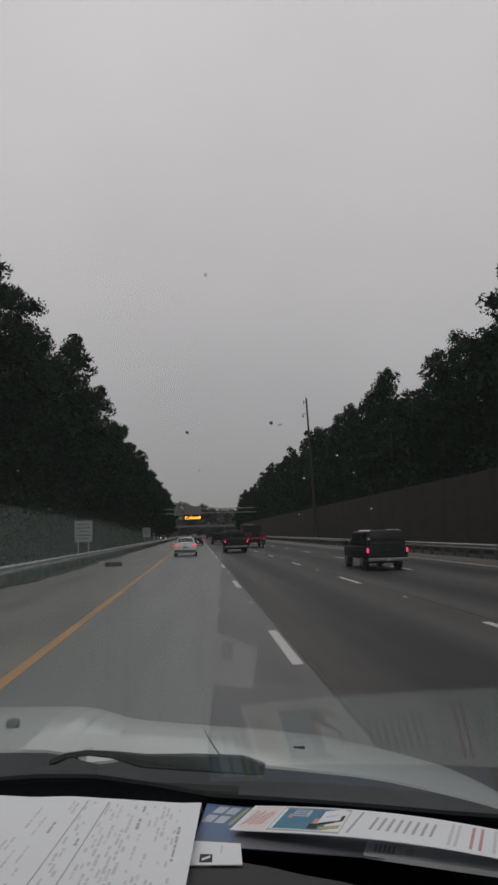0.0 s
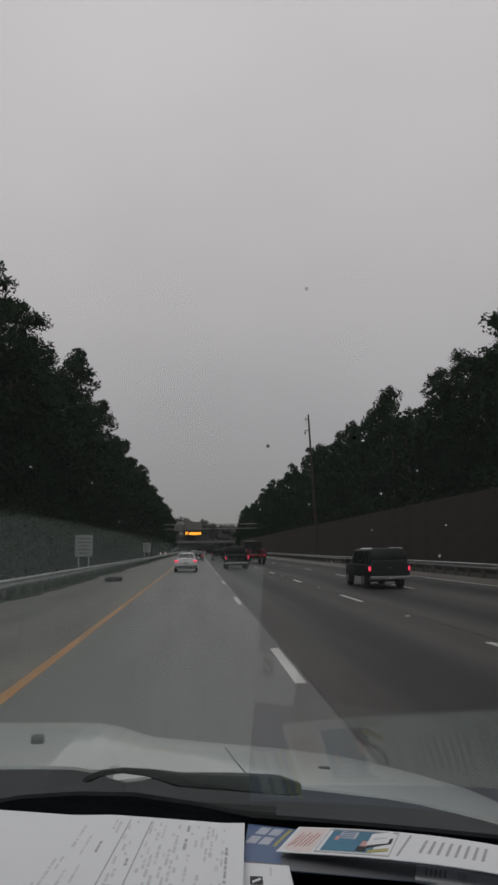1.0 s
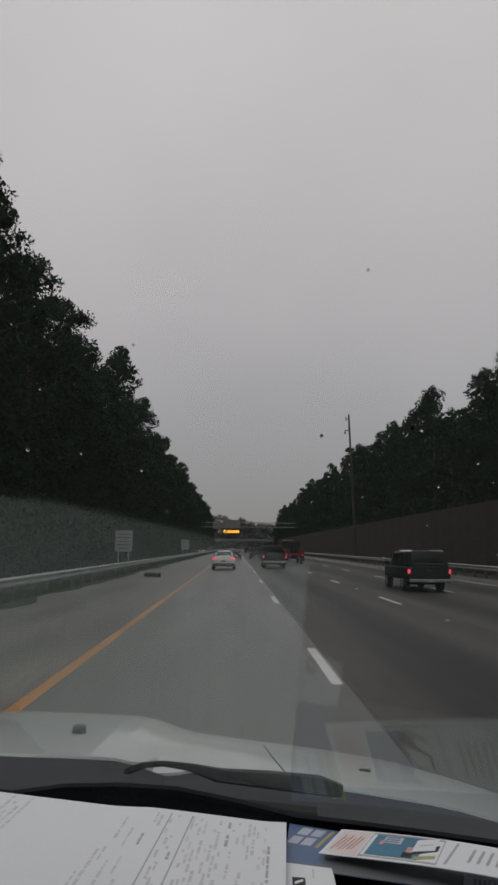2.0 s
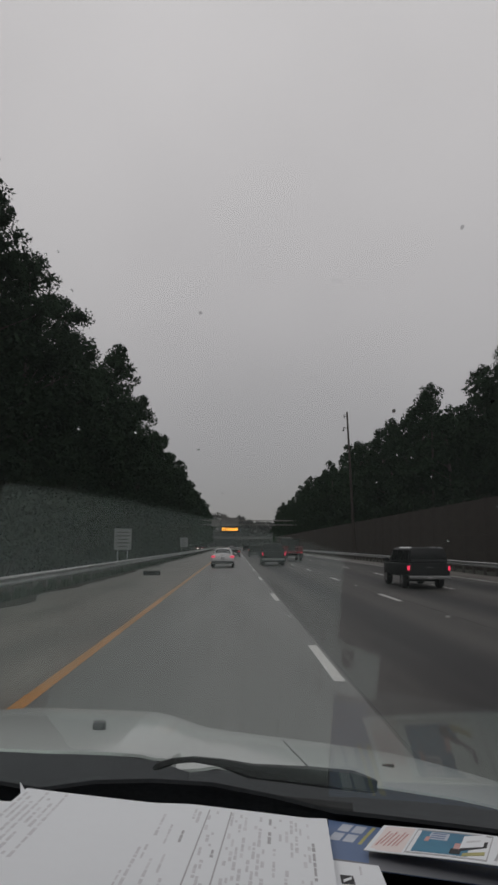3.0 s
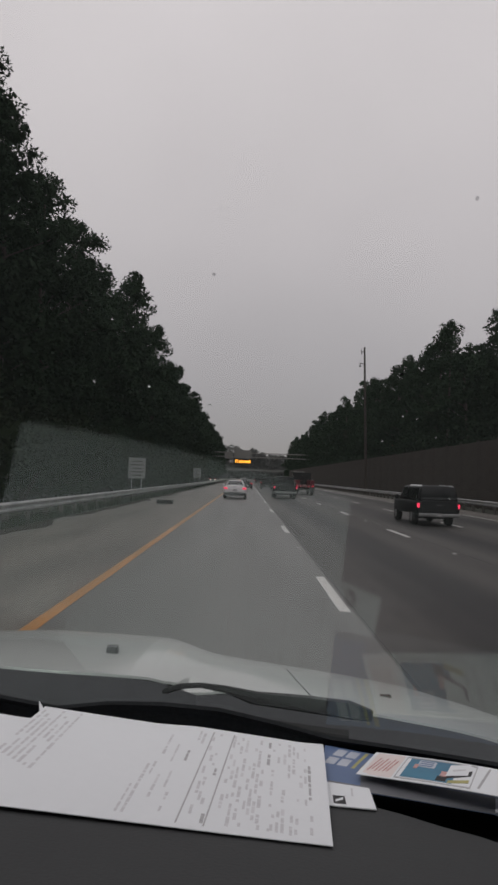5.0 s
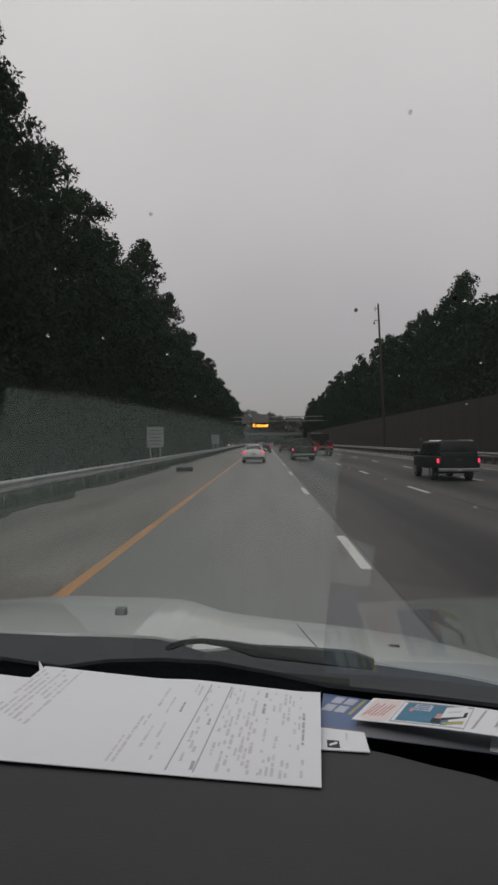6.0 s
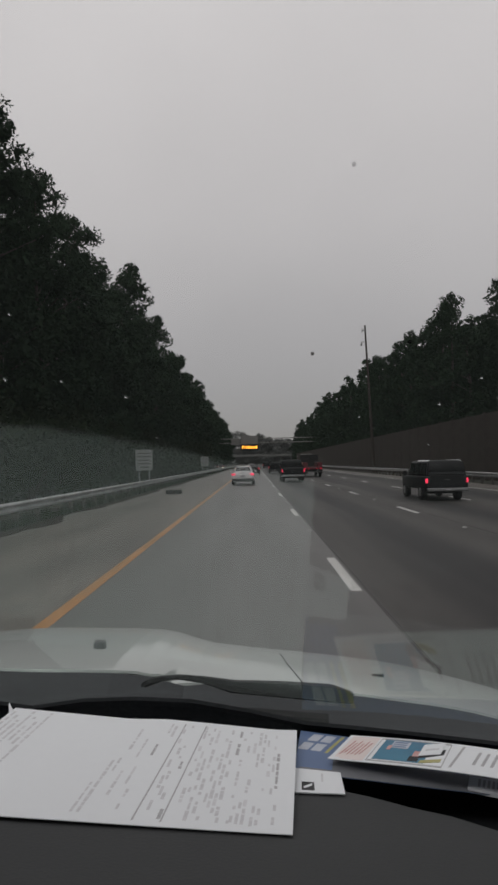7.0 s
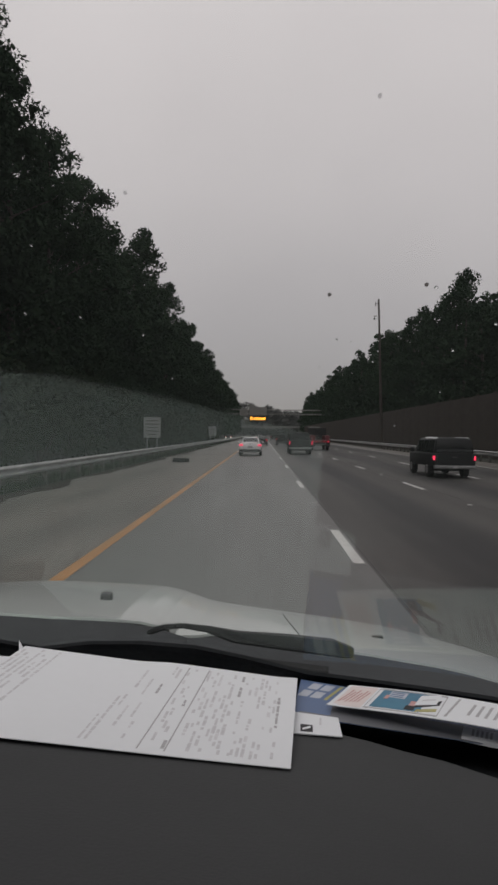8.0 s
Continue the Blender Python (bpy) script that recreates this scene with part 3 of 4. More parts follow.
def sedan(at, paint, lights, label):
    v = tagged(empty("car", at), label, "car")
    bm = bmesh.new()
    loft(bm, [(0.0, 0.74, 0.36, 0.90), (0.05, 0.86, 0.30, 0.99), (0.25, 0.90, 0.24, 1.03), (1.1, 0.91, 0.22, 1.03), (3.4, 0.91, 0.22, 0.98), (4.5, 0.86, 0.24, 0.84), (4.8, 0.70, 0.32, 0.70)])
    part("body", bm, paint, v, smooth=True)
    bm = bmesh.new()
    loft(bm, [(0.40, 0.70, 0.95, 1.04, 0.62), (1.20, 0.78, 0.95, 1.40, 0.58), (1.6, 0.80, 0.95, 1.46, 0.58), (2.6, 0.80, 0.95, 1.45, 0.58), (3.6, 0.76, 0.92, 1.0, 0.66)], power=5)
    part("cabin", bm, paint, v, smooth=True)
    panel_quad(v, "rear_window", "car_glass", [(-0.62, 0.47, 1.07), (0.62, 0.47, 1.07), (0.53, 1.17, 1.405), (-0.53, 1.17, 1.405)], "dark rear window")
    for s in (-1, 1):
        bm = boxed(min(s * 0.58, s * 0.87), max(s * 0.58, s * 0.87), -0.02, 0.12, 0.77, 0.91, bevel=0.03)
        part("tail_light", bm, lights, v, "lit red tail light")
        panel_quad(v, "side_window", "side_glass", [(s * 0.80, 1.25, 1.05), (s * 0.81, 3.0, 1.05), (s * 0.66, 2.6, 1.38), (s * 0.66, 1.5, 1.38)][::s], "dark side window")
        part("wing_mirror", boxed(min(s * 0.90, s * 1.06), max(s * 0.90, s * 1.06), 3.0, 3.14, 0.98, 1.10, bevel=0.02), paint, v)
    part("bumper", boxed(-0.84, 0.84, -0.05, 0.10, 0.34, 0.52, bevel=0.05), "grey_trim", v, "dark lower bumper")
    part("trunk_lip", boxed(-0.72, 0.72, -0.01, 0.06, 1.0, 1.03, bevel=0.012), paint, v)
    plate_part(v, -0.02, 0.70)
    wheels(v, 0.32, 0.21, 0.90, (0.95, 3.75))
    return v


def boxy(at, paint, lights, label, category, length, half, top, cab_from, bed, bumper, roof_rail=False):
    """A pickup or a large estate car, seen mostly from behind."""
    v = tagged(empty(category.replace(" ", "_"), at), label, category)
    belt = 1.18
    bm = bmesh.new()
    loft(bm, [(0.0, half - 0.05, 0.58, belt), (0.04, half, 0.54, belt + 0.02), (length * 0.7, half, 0.50, belt), (length - 0.5, half - 0.03, 0.52, belt - 0.02), (length, half - 0.14, 0.58, belt - 0.16)], power=8)
    part("body", bm, paint, v, smooth=True)
    bm = bmesh.new()
    loft(bm, [(cab_from, half - 0.05, belt - 0.05, top - 0.10, half - 0.17), (cab_from + 0.12, half - 0.04, belt - 0.05, top - 0.02, half - 0.18),
              (cab_from + 0.8, half - 0.04, belt - 0.05, top, half - 0.18), (length - 2.0, half - 0.04, belt - 0.05, top - 0.02, half - 0.2),
              (length - 1.25, half - 0.08, belt - 0.05, belt + 0.05, half - 0.12)], power=7)
    part("cabin", bm, paint, v, smooth=True)
    panel_quad(v, "rear_window", "car_glass", [(-half + 0.16, cab_from - 0.012, belt + 0.06), (half - 0.16, cab_from - 0.012, belt + 0.06),
                                             (half - 0.24, cab_from + 0.04, top - 0.13), (-half + 0.24, cab_from + 0.04, top - 0.13)], "dark rear window", 0.03)
    for s in (-1, 1):
        part("tail_light", boxed(min(s * (half - 0.085), s * (half + 0.005)), max(s * (half - 0.085), s * (half + 0.005)), -0.02, 0.14, 0.86, 1.07, bevel=0.025), lights, v, "lit red tail light")
        y1 = cab_from + 0.25
        while y1 < length - 2.1:
            y2 = min(y1 + 0.95, length - 1.9)
            panel_quad(v, "side_window", "side_glass", [(s * (half - 0.035), y1, belt + 0.05), (s * (half - 0.035), y2, belt + 0.05), (s * (half - 0.135), y2 - 0.08, top - 0.14), (s * (half - 0.135), y1 + 0.04, top - 0.14)][::s], "dark side window")
            y1 = y2 + 0.09
        part("wing_mirror", boxed(min(s * half, s * (half + 0.2)), max(s * half, s * (half + 0.2)), length - 1.75, length - 1.6, 1.15, 1.38, bevel=0.03), paint, v)
        if roof_rail:
            bm = boxed(-0.055, 0.055, cab_from + 0.25, cab_from + 2.3, -0.012, 0.012, bevel=0.008)
            bmesh.ops.transform(bm, matrix=Matrix.Translation((s * (half - 0.245), 0, top - 0.028)) @ Matrix.Rotation(s * 0.55, 4, "Y"), verts=bm.verts)
            part("roof_edge", bm, "silver_car", v, "pale roof edge panel")
    if bed:
        part("tailgate", boxed(-half + 0.18, half - 0.18, -0.025, 0.03, 0.62, belt - 0.02, bevel=0.02), paint, v)
        bm = bmesh.new()
        box(bm, -half + 0.10, half - 0.10, 0.08, cab_from - 0.05, belt - 0.01, belt + 0.03, bevel=0.01)
        part("bed_cover", bm, "rubber", v, "black bed cover")
    else:
        part("tailgate", boxed(-half + 0.18, half - 0.18, -0.022, 0.03, 0.66, belt + 0.03, bevel=0.02), paint, v)
    part("bumper", boxed(-half + 0.02, half - 0.02, -0.14, 0.06, 0.46, 0.62, bevel=0.04), bumper, v, "dull chrome step bumper")
    part("handle", boxed(-0.12, 0.12, -0.045, -0.02, 0.98, 1.02, bevel=0.008), "grey_trim", v)
    plate_part(v, -0.145, 0.55)
    bm = bmesh.new()
    rod(bm, (half - 0.5, 0.9, 0.42), (half - 0.5, 2.2, 0.42), 0.06)
    box(bm, -0.7, 0.7, 1.2, 1.36, 0.30, 0.42, bevel=0.03)
    part("axle", bm, "rubber", v)
    wheels(v, 0.39, 0.27, half - 0.01, (1.25, length - 1.0))
    return v


sedan((-0.92, 50.3, 0), "silver_car", "tail_light", "silver sedan with lit tail lights driving in the inner lane")
boxy((3.30, 55.5, 0), "dark_car", "tail_light", "black pickup truck with lit tail lights and dull bumper", "pickup truck", 5.5, 0.98, 1.92, 1.95, True, "chrome")
estate = boxy((7.80, 26.4, 0), "dark_car", "tail_light", "black long estate car with pale roof edges and chrome bumper", "suv", 5.5, 0.98, 1.92, 0.10, False, "chrome", True)
estate.scale = (0.87, 0.87, 0.87)
boxy((3.05, 98.0, 0), "dark_car", "dim_tail_light", "dark car farther ahead in the second lane", "suv", 4.9, 0.94, 1.72, 0.12, False, "grey_trim")
sedan((-0.1, 92.0, 0), "dark_car", "dim_tail_light", "dark sedan ahead of the silver sedan")
sedan((-0.9, 165.0, 0), "silver_car", "dim_tail_light", "pale sedan far ahead in the inner lane")
boxy((3.2, 180.0, 0), "dark_car", "dim_tail_light", "dark car far ahead in the second lane", "suv", 4.9, 0.94, 1.75, 0.12, False, "grey_trim")
boxy((6.9, 150.0, 0), "dark_car", "dim_tail_light", "dark car far ahead in the third lane", "suv", 4.9, 0.94, 1.75, 0.12, False, "grey_trim")

sedan((5.3, 96.0, 0), "silver_car", "dim_tail_light", "pale sedan ahead of the black pickup truck")
sedan((13.95, 47.0, 0), "dark_car", "red_truck", "dark sedan standing on the paved shoulder by the guardrail")

# a red flatbed work truck with a dark cab
truck = tagged(empty("work_truck", (6.35, 71.0, 0)), "red flatbed work truck with a dark cab and headboard", "truck")
part("bed", boxed(-1.2, 1.2, 0.0, 4.6, 0.95, 1.25, bevel=0.04), "red_truck", truck, "red flat bed")
for s in (-1, 1):
    part("side_box", boxed(min(s * 0.62, s * 1.2), max(s * 0.62, s * 1.2), 0.1, 4.4, 1.253, 1.85, bevel=0.05), "red_truck", truck, "red tool box")
    part("mudguard", boxed(min(s * 0.65, s * 1.2), max(s * 0.65, s * 1.2), 0.05, 0.10, 0.45, 0.95), "rubber", truck)
    part("tail_light", boxed(min(s * 0.85, s * 1.1), max(s * 0.85, s * 1.1), -0.03, 0.02, 1.02, 1.16, bevel=0.015), "dim_tail_light", truck, "lit red tail light")
    part("marker_light", boxed(s * 0.5 - 0.07, s * 0.5 + 0.07, -0.02, 0.02, 1.05, 1.12, bevel=0.01), "dim_tail_light", truck, "lit red marker light")
bm = bmesh.new()
box(bm, -1.2, 1.15, 4.62, 4.72, 1.25, 2.82, bevel=0.02)
for s in (-1, -0.33, 0.33, 1):
    box(bm, s * 1.1 - 0.05, s * 1.1 + 0.05, 4.55, 4.62, 1.25, 2.8)
part("headboard", bm, "rubber", truck, "black steel headboard")
part("light_bar", boxed(-1.15, 0.3, 4.6, 4.8, 2.84, 2.98, bevel=0.03), "sign_back", truck, "pale roof light bar")
bm = bmesh.new()
loft(bm, [(4.8, 1.1, 0.7, 2.75, 1.05), (5.0, 1.14, 0.65, 2.85, 1.05), (6.3, 1.14, 0.65, 2.85, 1.02), (7.0, 1.1, 0.65, 1.75), (7.9, 1.0, 0.7, 1.5)], power=7)
part("cab", bm, "dark_car", truck, smooth=True)
part("crane_mast", boxed(-0.25, 0.25, 4.1, 4.5, 1.25, 2.35, bevel=0.04), "rubber", truck, "dark mast")
part("bumper", boxed(-1.1, 1.1, -0.1, 0.05, 0.6, 0.75, bevel=0.03), "grey_trim", truck)
wheels(truck, 0.46, 0.32, 1.15, (1.2, 6.6))
truck.scale = (0.88, 0.88, 0.88)

# an oncoming car with lit headlights beyond the guardrail
onc = sedan((-10.0, 190.0, 0), "dark_car", "dim_tail_light", "oncoming dark car with lit headlights beyond the guardrail")
for s in (-1, 1):
    part("headlight", boxed(s * 0.62 - 0.13, s * 0.62 + 0.13, -0.07, -0.03, 0.60, 0.74, bevel=0.03), "head_light", onc, "lit white headlight")


# ---- roadside furniture ----
def road_sign(y):
    s = tagged(empty("road_sign", (-8.0, y, 0)), "pale rectangular road sign with unreadable lines on two posts", "road sign", "roadside signs")
    part("sign_plate", boxed(-0.62, 0.62, -0.012, 0.012, 1.35, 2.85, bevel=0.01), "sign_face", s)
    for sx in (-0.35, 0.35):
        part("post", boxed(sx - 0.03, sx + 0.03, 0.012, 0.07, -0.1, 2.8, bevel=0.008), "galvanised", s)
    for i, w in enumerate((0.42, 0.48, 0.36, 0.44, 0.30)):
        part("text_bar", boxed(-w, w, -0.018, -0.012, 2.55 - i * 0.25, 2.62 - i * 0.25), "sign_ink", s)


road_sign(47.0)
road_sign(104.0)

gantry = tagged(empty("sign_gantry", (0, 215.0, 0)), "overhead gantry carrying a lit amber message sign", "sign gantry")
for gx in (-14.2, 24.0):
    bm = bmesh.new()
    rod(bm, (gx, 0, -0.2), (gx, 0, 10.2), 0.28, 0.22, 12)
    part("column", bm, "galvanised", gantry)
for gz in (8.3, 9.7):
    bm = bmesh.new()
    rod(bm, (-14.2, 0, gz), (24.0, 0, gz), 0.14, 0.14, 8)
    part("beam", bm, "sign_back", gantry)
for i in range(6):
    x = -5.5 + i * 5.5
    bm = bmesh.new()
    rod(bm, (x, 0, 8.3), (x, 0, 9.7), 0.05, 0.05, 5)
    part("brace", bm, "sign_back", gantry)
board = part("message_board", boxed(-4.4, 1.3, -0.9, -0.2, 5.9, 7.75, bevel=0.06), "rubber", gantry, "black message board")
part("upper_sign", boxed(-4.4, 1.3, -0.6, -0.4, 7.8, 10.6, bevel=0.04), "sign_back", gantry, "grey sign panel")
part("exit_tab", boxed(-4.4, -2.6, -0.6, -0.4, 10.63, 11.4, bevel=0.03), "sign_back", gantry, "small grey tab panel")
part("side_sign", boxed(-7.6, -4.9, -0.6, -0.4, 7.6, 9.6, bevel=0.04), "sign_back", gantry, "grey side panel")
for x0, w, z0, h in ((-4.0, 0.25, 6.3, 1.05), (-3.7, 0.45, 6.95, 0.35), (-3.35, 0.3, 6.3, 0.4), (-2.75, 0.4, 6.35, 0.75), (-2.2, 0.4, 6.35, 0.95), (-1.65, 0.4, 6.35, 0.75), (-1.1, 0.4, 6.35, 0.75), (-0.55, 0.4, 6.35, 0.75), (0.0, 0.4, 6.35, 0.75), (0.55, 0.4, 6.35, 0.95)):
    part("light_bar", boxed(x0, x0 + w, -0.93, -0.9, z0, z0 + h), "amber", board, "lit amber bar of the message")

# a concrete road bridge far ahead
bridge = tagged(empty("overpass", (0, 425.0, 0)), "pale concrete road bridge crossing far ahead", "bridge", kind="structure")
part("deck", boxed(-75, 75, -4.5, 4.5, 5.6, 6.4, bevel=0.05), "bridge_concrete", bridge)
for s in (-1, 1):
    part("parapet", boxed(-75, 75, s * 4.3 - 0.15, s * 4.3 + 0.15, 6.403, 7.0, bevel=0.03), "bridge_concrete", bridge)
for x in (-17.0, 17.5):
    bent = part("pier_cap", boxed(x - 0.6, x + 0.6, -4.2, 4.2, 4.7, 5.597, bevel=0.05), "bridge_concrete", bridge)
    for yy in (-3.0, 0.0, 3.0):
        bm = bmesh.new()
        rod(bm, (x, yy, -0.2), (x, yy, 4.7), 0.45, 0.45, 14)
        part("pier", bm, "bridge_concrete", bent)

pole = tagged(empty("camera_pole", (16.9, 92.0, 0)), "tall dark pole with a small traffic camera near its top", "pole")
bm = bmesh.new()
rod(bm, (0, 0, -0.2), (-0.75, 0, 20.9), 0.22, 0.12, 12)
part("mast", bm, "bark", pole)
for z, ln in ((20.2, 0.45), (18.5, 0.65)):
    x = -0.75 * z / 20.9
    bm = bmesh.new()
    rod(bm, (x, 0, z), (x - ln, 0, z + 0.05), 0.05)
    rod(bm, (x - ln, 0, z + 0.3 if ln < 0.5 else z + 0.08), (x - ln, 0, z - 0.3), 0.05)
    arm_part = part("arm", bm, "bark", pole)
    if ln > 0.5:
        bm = bmesh.new()
        bmesh.ops.create_uvsphere(bm, u_segments=14, v_segments=10, radius=0.15, matrix=Matrix.Translation((x - ln, 0, z - 0.36)))
        part("camera_dome", bm, "grey_trim", arm_part, "small dark camera housing", smooth=True)

# a strip of tyre tread lying on the shoulder
debris = bmesh.new()
for i in range(14):
    a0 = -0.55 + i * 0.085
    for k in range(5):
        zz = 0.03 + 0.05 * k
        box(debris, -0.48 + i * 0.068, -0.42 + i * 0.068, -0.10 + 0.03 * math.sin(i) - 0.03 * k, 0.02 + 0.03 * math.sin(i) - 0.03 * k, zz - 0.03, zz + 0.018)
box(debris, -0.48, 0.47, -0.06, 0.05, 0.0, 0.2, bevel=0.03)
d = tagged(mesh_object("tyre_tread", debris, "rubber"), "torn black tyre tread lying on the shoulder", "tyre debris")
d.location, d.rotation_euler = (-4.75, 38.0, 0.0), (0, 0, radians(4))


# ---- the van that carries the camera ----
XC = -0.42
van = tagged(empty("van", (0, 0, 0)), "white van with a raised hood bulge and dark dashboard", "van")
HX = [-0.95 + XC, -0.90 + XC, -0.62 + XC, -0.37 + XC, -0.28 + XC, -0.24 + XC, -0.44, -0.25, -0.17, -0.12, -0.02, 0.17, 0.315, 0.458, 0.577, 0.66]
HZ = [1.20, 1.26, 1.36, 1.40, 1.415, 1.440, 1.454, 1.448, 1.443, 1.418, 1.4035, 1.381, 1.3595, 1.322, 1.284, 1.22]


def hood_z(x, y):
    xs = [x - 0.03, x, x + 0.03]
    base = sum(float(np.interp(q, HX, HZ)) for q in xs) / 3
    # a facet cut into the bulge's rear corner, from its tip down to the rear edge
    det = -0.037 * -0.065 - 0.080 * -0.164
    px, py = x + 0.117, y - 1.05
    b, c = (px * -0.065 - 0.080 * py) / det, (-0.037 * py - px * -0.164) / det
    if b > 0 and c > 0:
        k = min(1.0, c / 0.06)
        base -= 0.042 * b * k * k * (3 - 2 * k)
    u = max(0.0, y - 0.916)
    return base - 0.243 * u * u - (0.9 * max(0.0, y - 2.0) ** 2)


def hood_rear(x):
    return float(np.interp(x, [-1.4, -0.6, -0.3, -0.2, -0.15, -0.115, -0.05, 0.1, 0.22, 0.34, 0.6], [0.975, 0.962, 0.942, 0.948, 0.972, 0.996, 1.012, 1.022, 1.018, 1.018, 1.01]))


cols = list(np.linspace(HX[0], -0.26, 50)) + list(np.linspace(-0.255, 0.02, 92)) + list(np.linspace(0.03, HX[-1], 45))
nx, ny = len(cols) - 1, 90
vs, fs = [], []
for j in range(ny + 1):
    for i in range(nx + 1):
        x = float(cols[i])
        y0 = hood_rear(x)
        y = y0 + (2.35 - y0) * (j / ny) ** 1.6
        vs.append((x, y, hood_z(x, y) - (0.004 if j == 0 else 0)))
k = len(vs)
vs += [(x, y + 0.05, hood_z(x, y + 0.05) - 0.02) for x, y, z in vs]
w = nx + 1
for j in range(ny):
    for i in range(nx):
        a = j * w + i
        fs.append((a, a + 1, a + w + 1, a + w))
        fs.append((k + a + w, k + a + w + 1, k + a + 1, k + a))
for i in range(nx):
    fs.append((i, k + i, k + i + 1, i + 1))
    a = ny * w + i
    fs.append((a, a + 1, k + a + 1, k + a))
hood = raw_object("hood", vs, fs, "white_car_paint", van, "white hood with a raised middle", smooth=True)
hood.data.set_sharp_from_angle(angle=radians(35))

# washer nozzles on the hood
part("washer_nozzle", boxed(-0.259, -0.2395, 1.068, 1.088, 1.432, 1.4535, bevel=0.006), "grey_trim", hood, "small dark washer nozzle")
z = hood_z(0.22, 1.16)
part("washer_nozzle", boxed(0.210, 0.230, 1.156, 1.163, z - 0.008, z + 0.0035, bevel=0.002), "rubber", hood, "small dark washer nozzle")
# shut line between two hood panels
bm = bmesh.new()
pts = [(0.09, 1.00), (0.075, 1.08), (0.062, 1.18), (0.055, 1.30)]
for (xa, ya), (xb, yb) in zip(pts, pts[1:]):
    rod(bm, (xa, ya, hood_z(xa, ya) + 0.0005), (xb, yb, hood_z(xb, yb) + 0.0005), 0.0013, 0.0013, 5)
part("shut_line", bm, "grey_trim", hood, "dark shut line")

# front wings, bumper and grille close the body below the hood
for s in (-1, 1):
    x = XC + s * 1.0
    part("side_panel", boxed(x - 0.045, x + 0.045, -1.95, 0.70, 0.45, 1.34, bevel=0.03), "white_car_paint", van)
    part("wing", boxed(x - 0.045, x + 0.045, 0.70, 1.25, 0.80, 1.08, bevel=0.03), "white_car_paint", van)
    part("sill", boxed(x - 0.045, x + 0.045, 1.95, 2.3, 0.45, 0.66, bevel=0.03), "white_car_paint", van)
    part("cargo_side", boxed(x - 0.045, x + 0.045, -4.0, -1.955, 0.45, 2.16, bevel=0.03), "white_car_paint", van)
    part("headlight", boxed(XC + s * 0.78 - 0.14, XC + s * 0.78 + 0.14, 2.34, 2.52, 0.62, 0.76, bevel=0.03), "chrome", van, "clear headlight")
part("grille", boxed(XC - 0.55, XC + 0.55, 2.36, 2.51, 0.60, 0.76, bevel=0.02), "rubber", van, "black grille")
part("roof_skin", boxed(XC - 1.0, XC + 1.0, -4.0, -0.10, 2.175, 2.21, bevel=0.015), "white_car_paint", van, "white roof")
part("rear_door", boxed(XC - 0.95, XC + 0.95, -4.04, -3.96, 0.45, 2.17, bevel=0.02), "white_car_paint", van)
part("cargo_floor", boxed(XC - 0.94, XC + 0.94, -3.95, -1.96, 0.45, 0.52), "cabin_trim", van)
part("front_bumper", boxed(XC - 1.0, XC + 1.0, 2.25, 2.5, 0.35, 0.58, bevel=0.06), "grey_trim", van)
part("floor_pan", boxed(XC - 0.94, XC + 0.94, -1.9, 2.2, 0.35, 0.45), "cabin_trim", van)
for s in (-1, 1):
    for yy in (1.6, -2.7):
        bm = bmesh.new()
        rod(bm, (XC + s * 0.76, yy, 0.38), (XC + s * 0.93, yy, 0.38), 0.38, 0.38, 20)
        part("wheel", bm, "rubber", van)

# windscreen: raked about 45 degrees, bowed, and swept back towards the sides
RAKE, Y0, Z0 = radians(41), 0.888, 1.31


def screen(x, s, off=0.0):
    h = s * math.sin(RAKE)
    y = Y0 - 0.228 * (x + 0.388) ** 2 - 0.84 * h - 0.435 * h * h
    z = Z0 + h
    n = Vector((0.456 * (x + 0.388), 1.0, 0.84 + 0.87 * h)).normalized()
    return Vector((x, y, z)) + n * off


gx, gs = 36, 16
vs, fs, mi = [], [], []
for off in (0.0, 0.005):
    for j in range(gs + 1):
        for i in range(gx + 1):
            vs.append(screen(XC - 0.90 + 1.80 * i / gx, -0.02 + 1.26 * j / gs, off))
w, k = gx + 1, (gx + 1) * (gs + 1)
for j in range(gs):
    for i in range(gx):
        a = j * w + i
        fs.append((a, a + 1, a + w + 1, a + w))
        mi.append(0)
        fs.append((k + a + w, k + a + w + 1, k + a + 1, k + a))
        mi.append(1)
for i in range(gx):
    fs += [(i + 1, i, k + i, k + i + 1), (gs * w + i, gs * w + i + 1, k + gs * w + i + 1, k + gs * w + i)]
    mi += [1, 1]
for j in range(gs):
    a = j * w
    fs += [(a, a + w, k + a + w, k + a), (a + gx + w, a + gx, k + a + gx, k + a + gx + w)]
    mi += [1, 1]
glass = raw_object("windshield", vs, fs, ["glass_inner", "glass_outer"], van, "clear raked windshield reflecting the papers below", smooth=True)
for p, m in zip(glass.data.polygons, mi):
    p.material_index = m
inner = glass.data.polygons[0]
if (inner.normal.dot(Vector((0, -math.sin(RAKE), -math.cos(RAKE))))) < 0:
    glass.data.flip_normals()
glass.visible_shadow = False

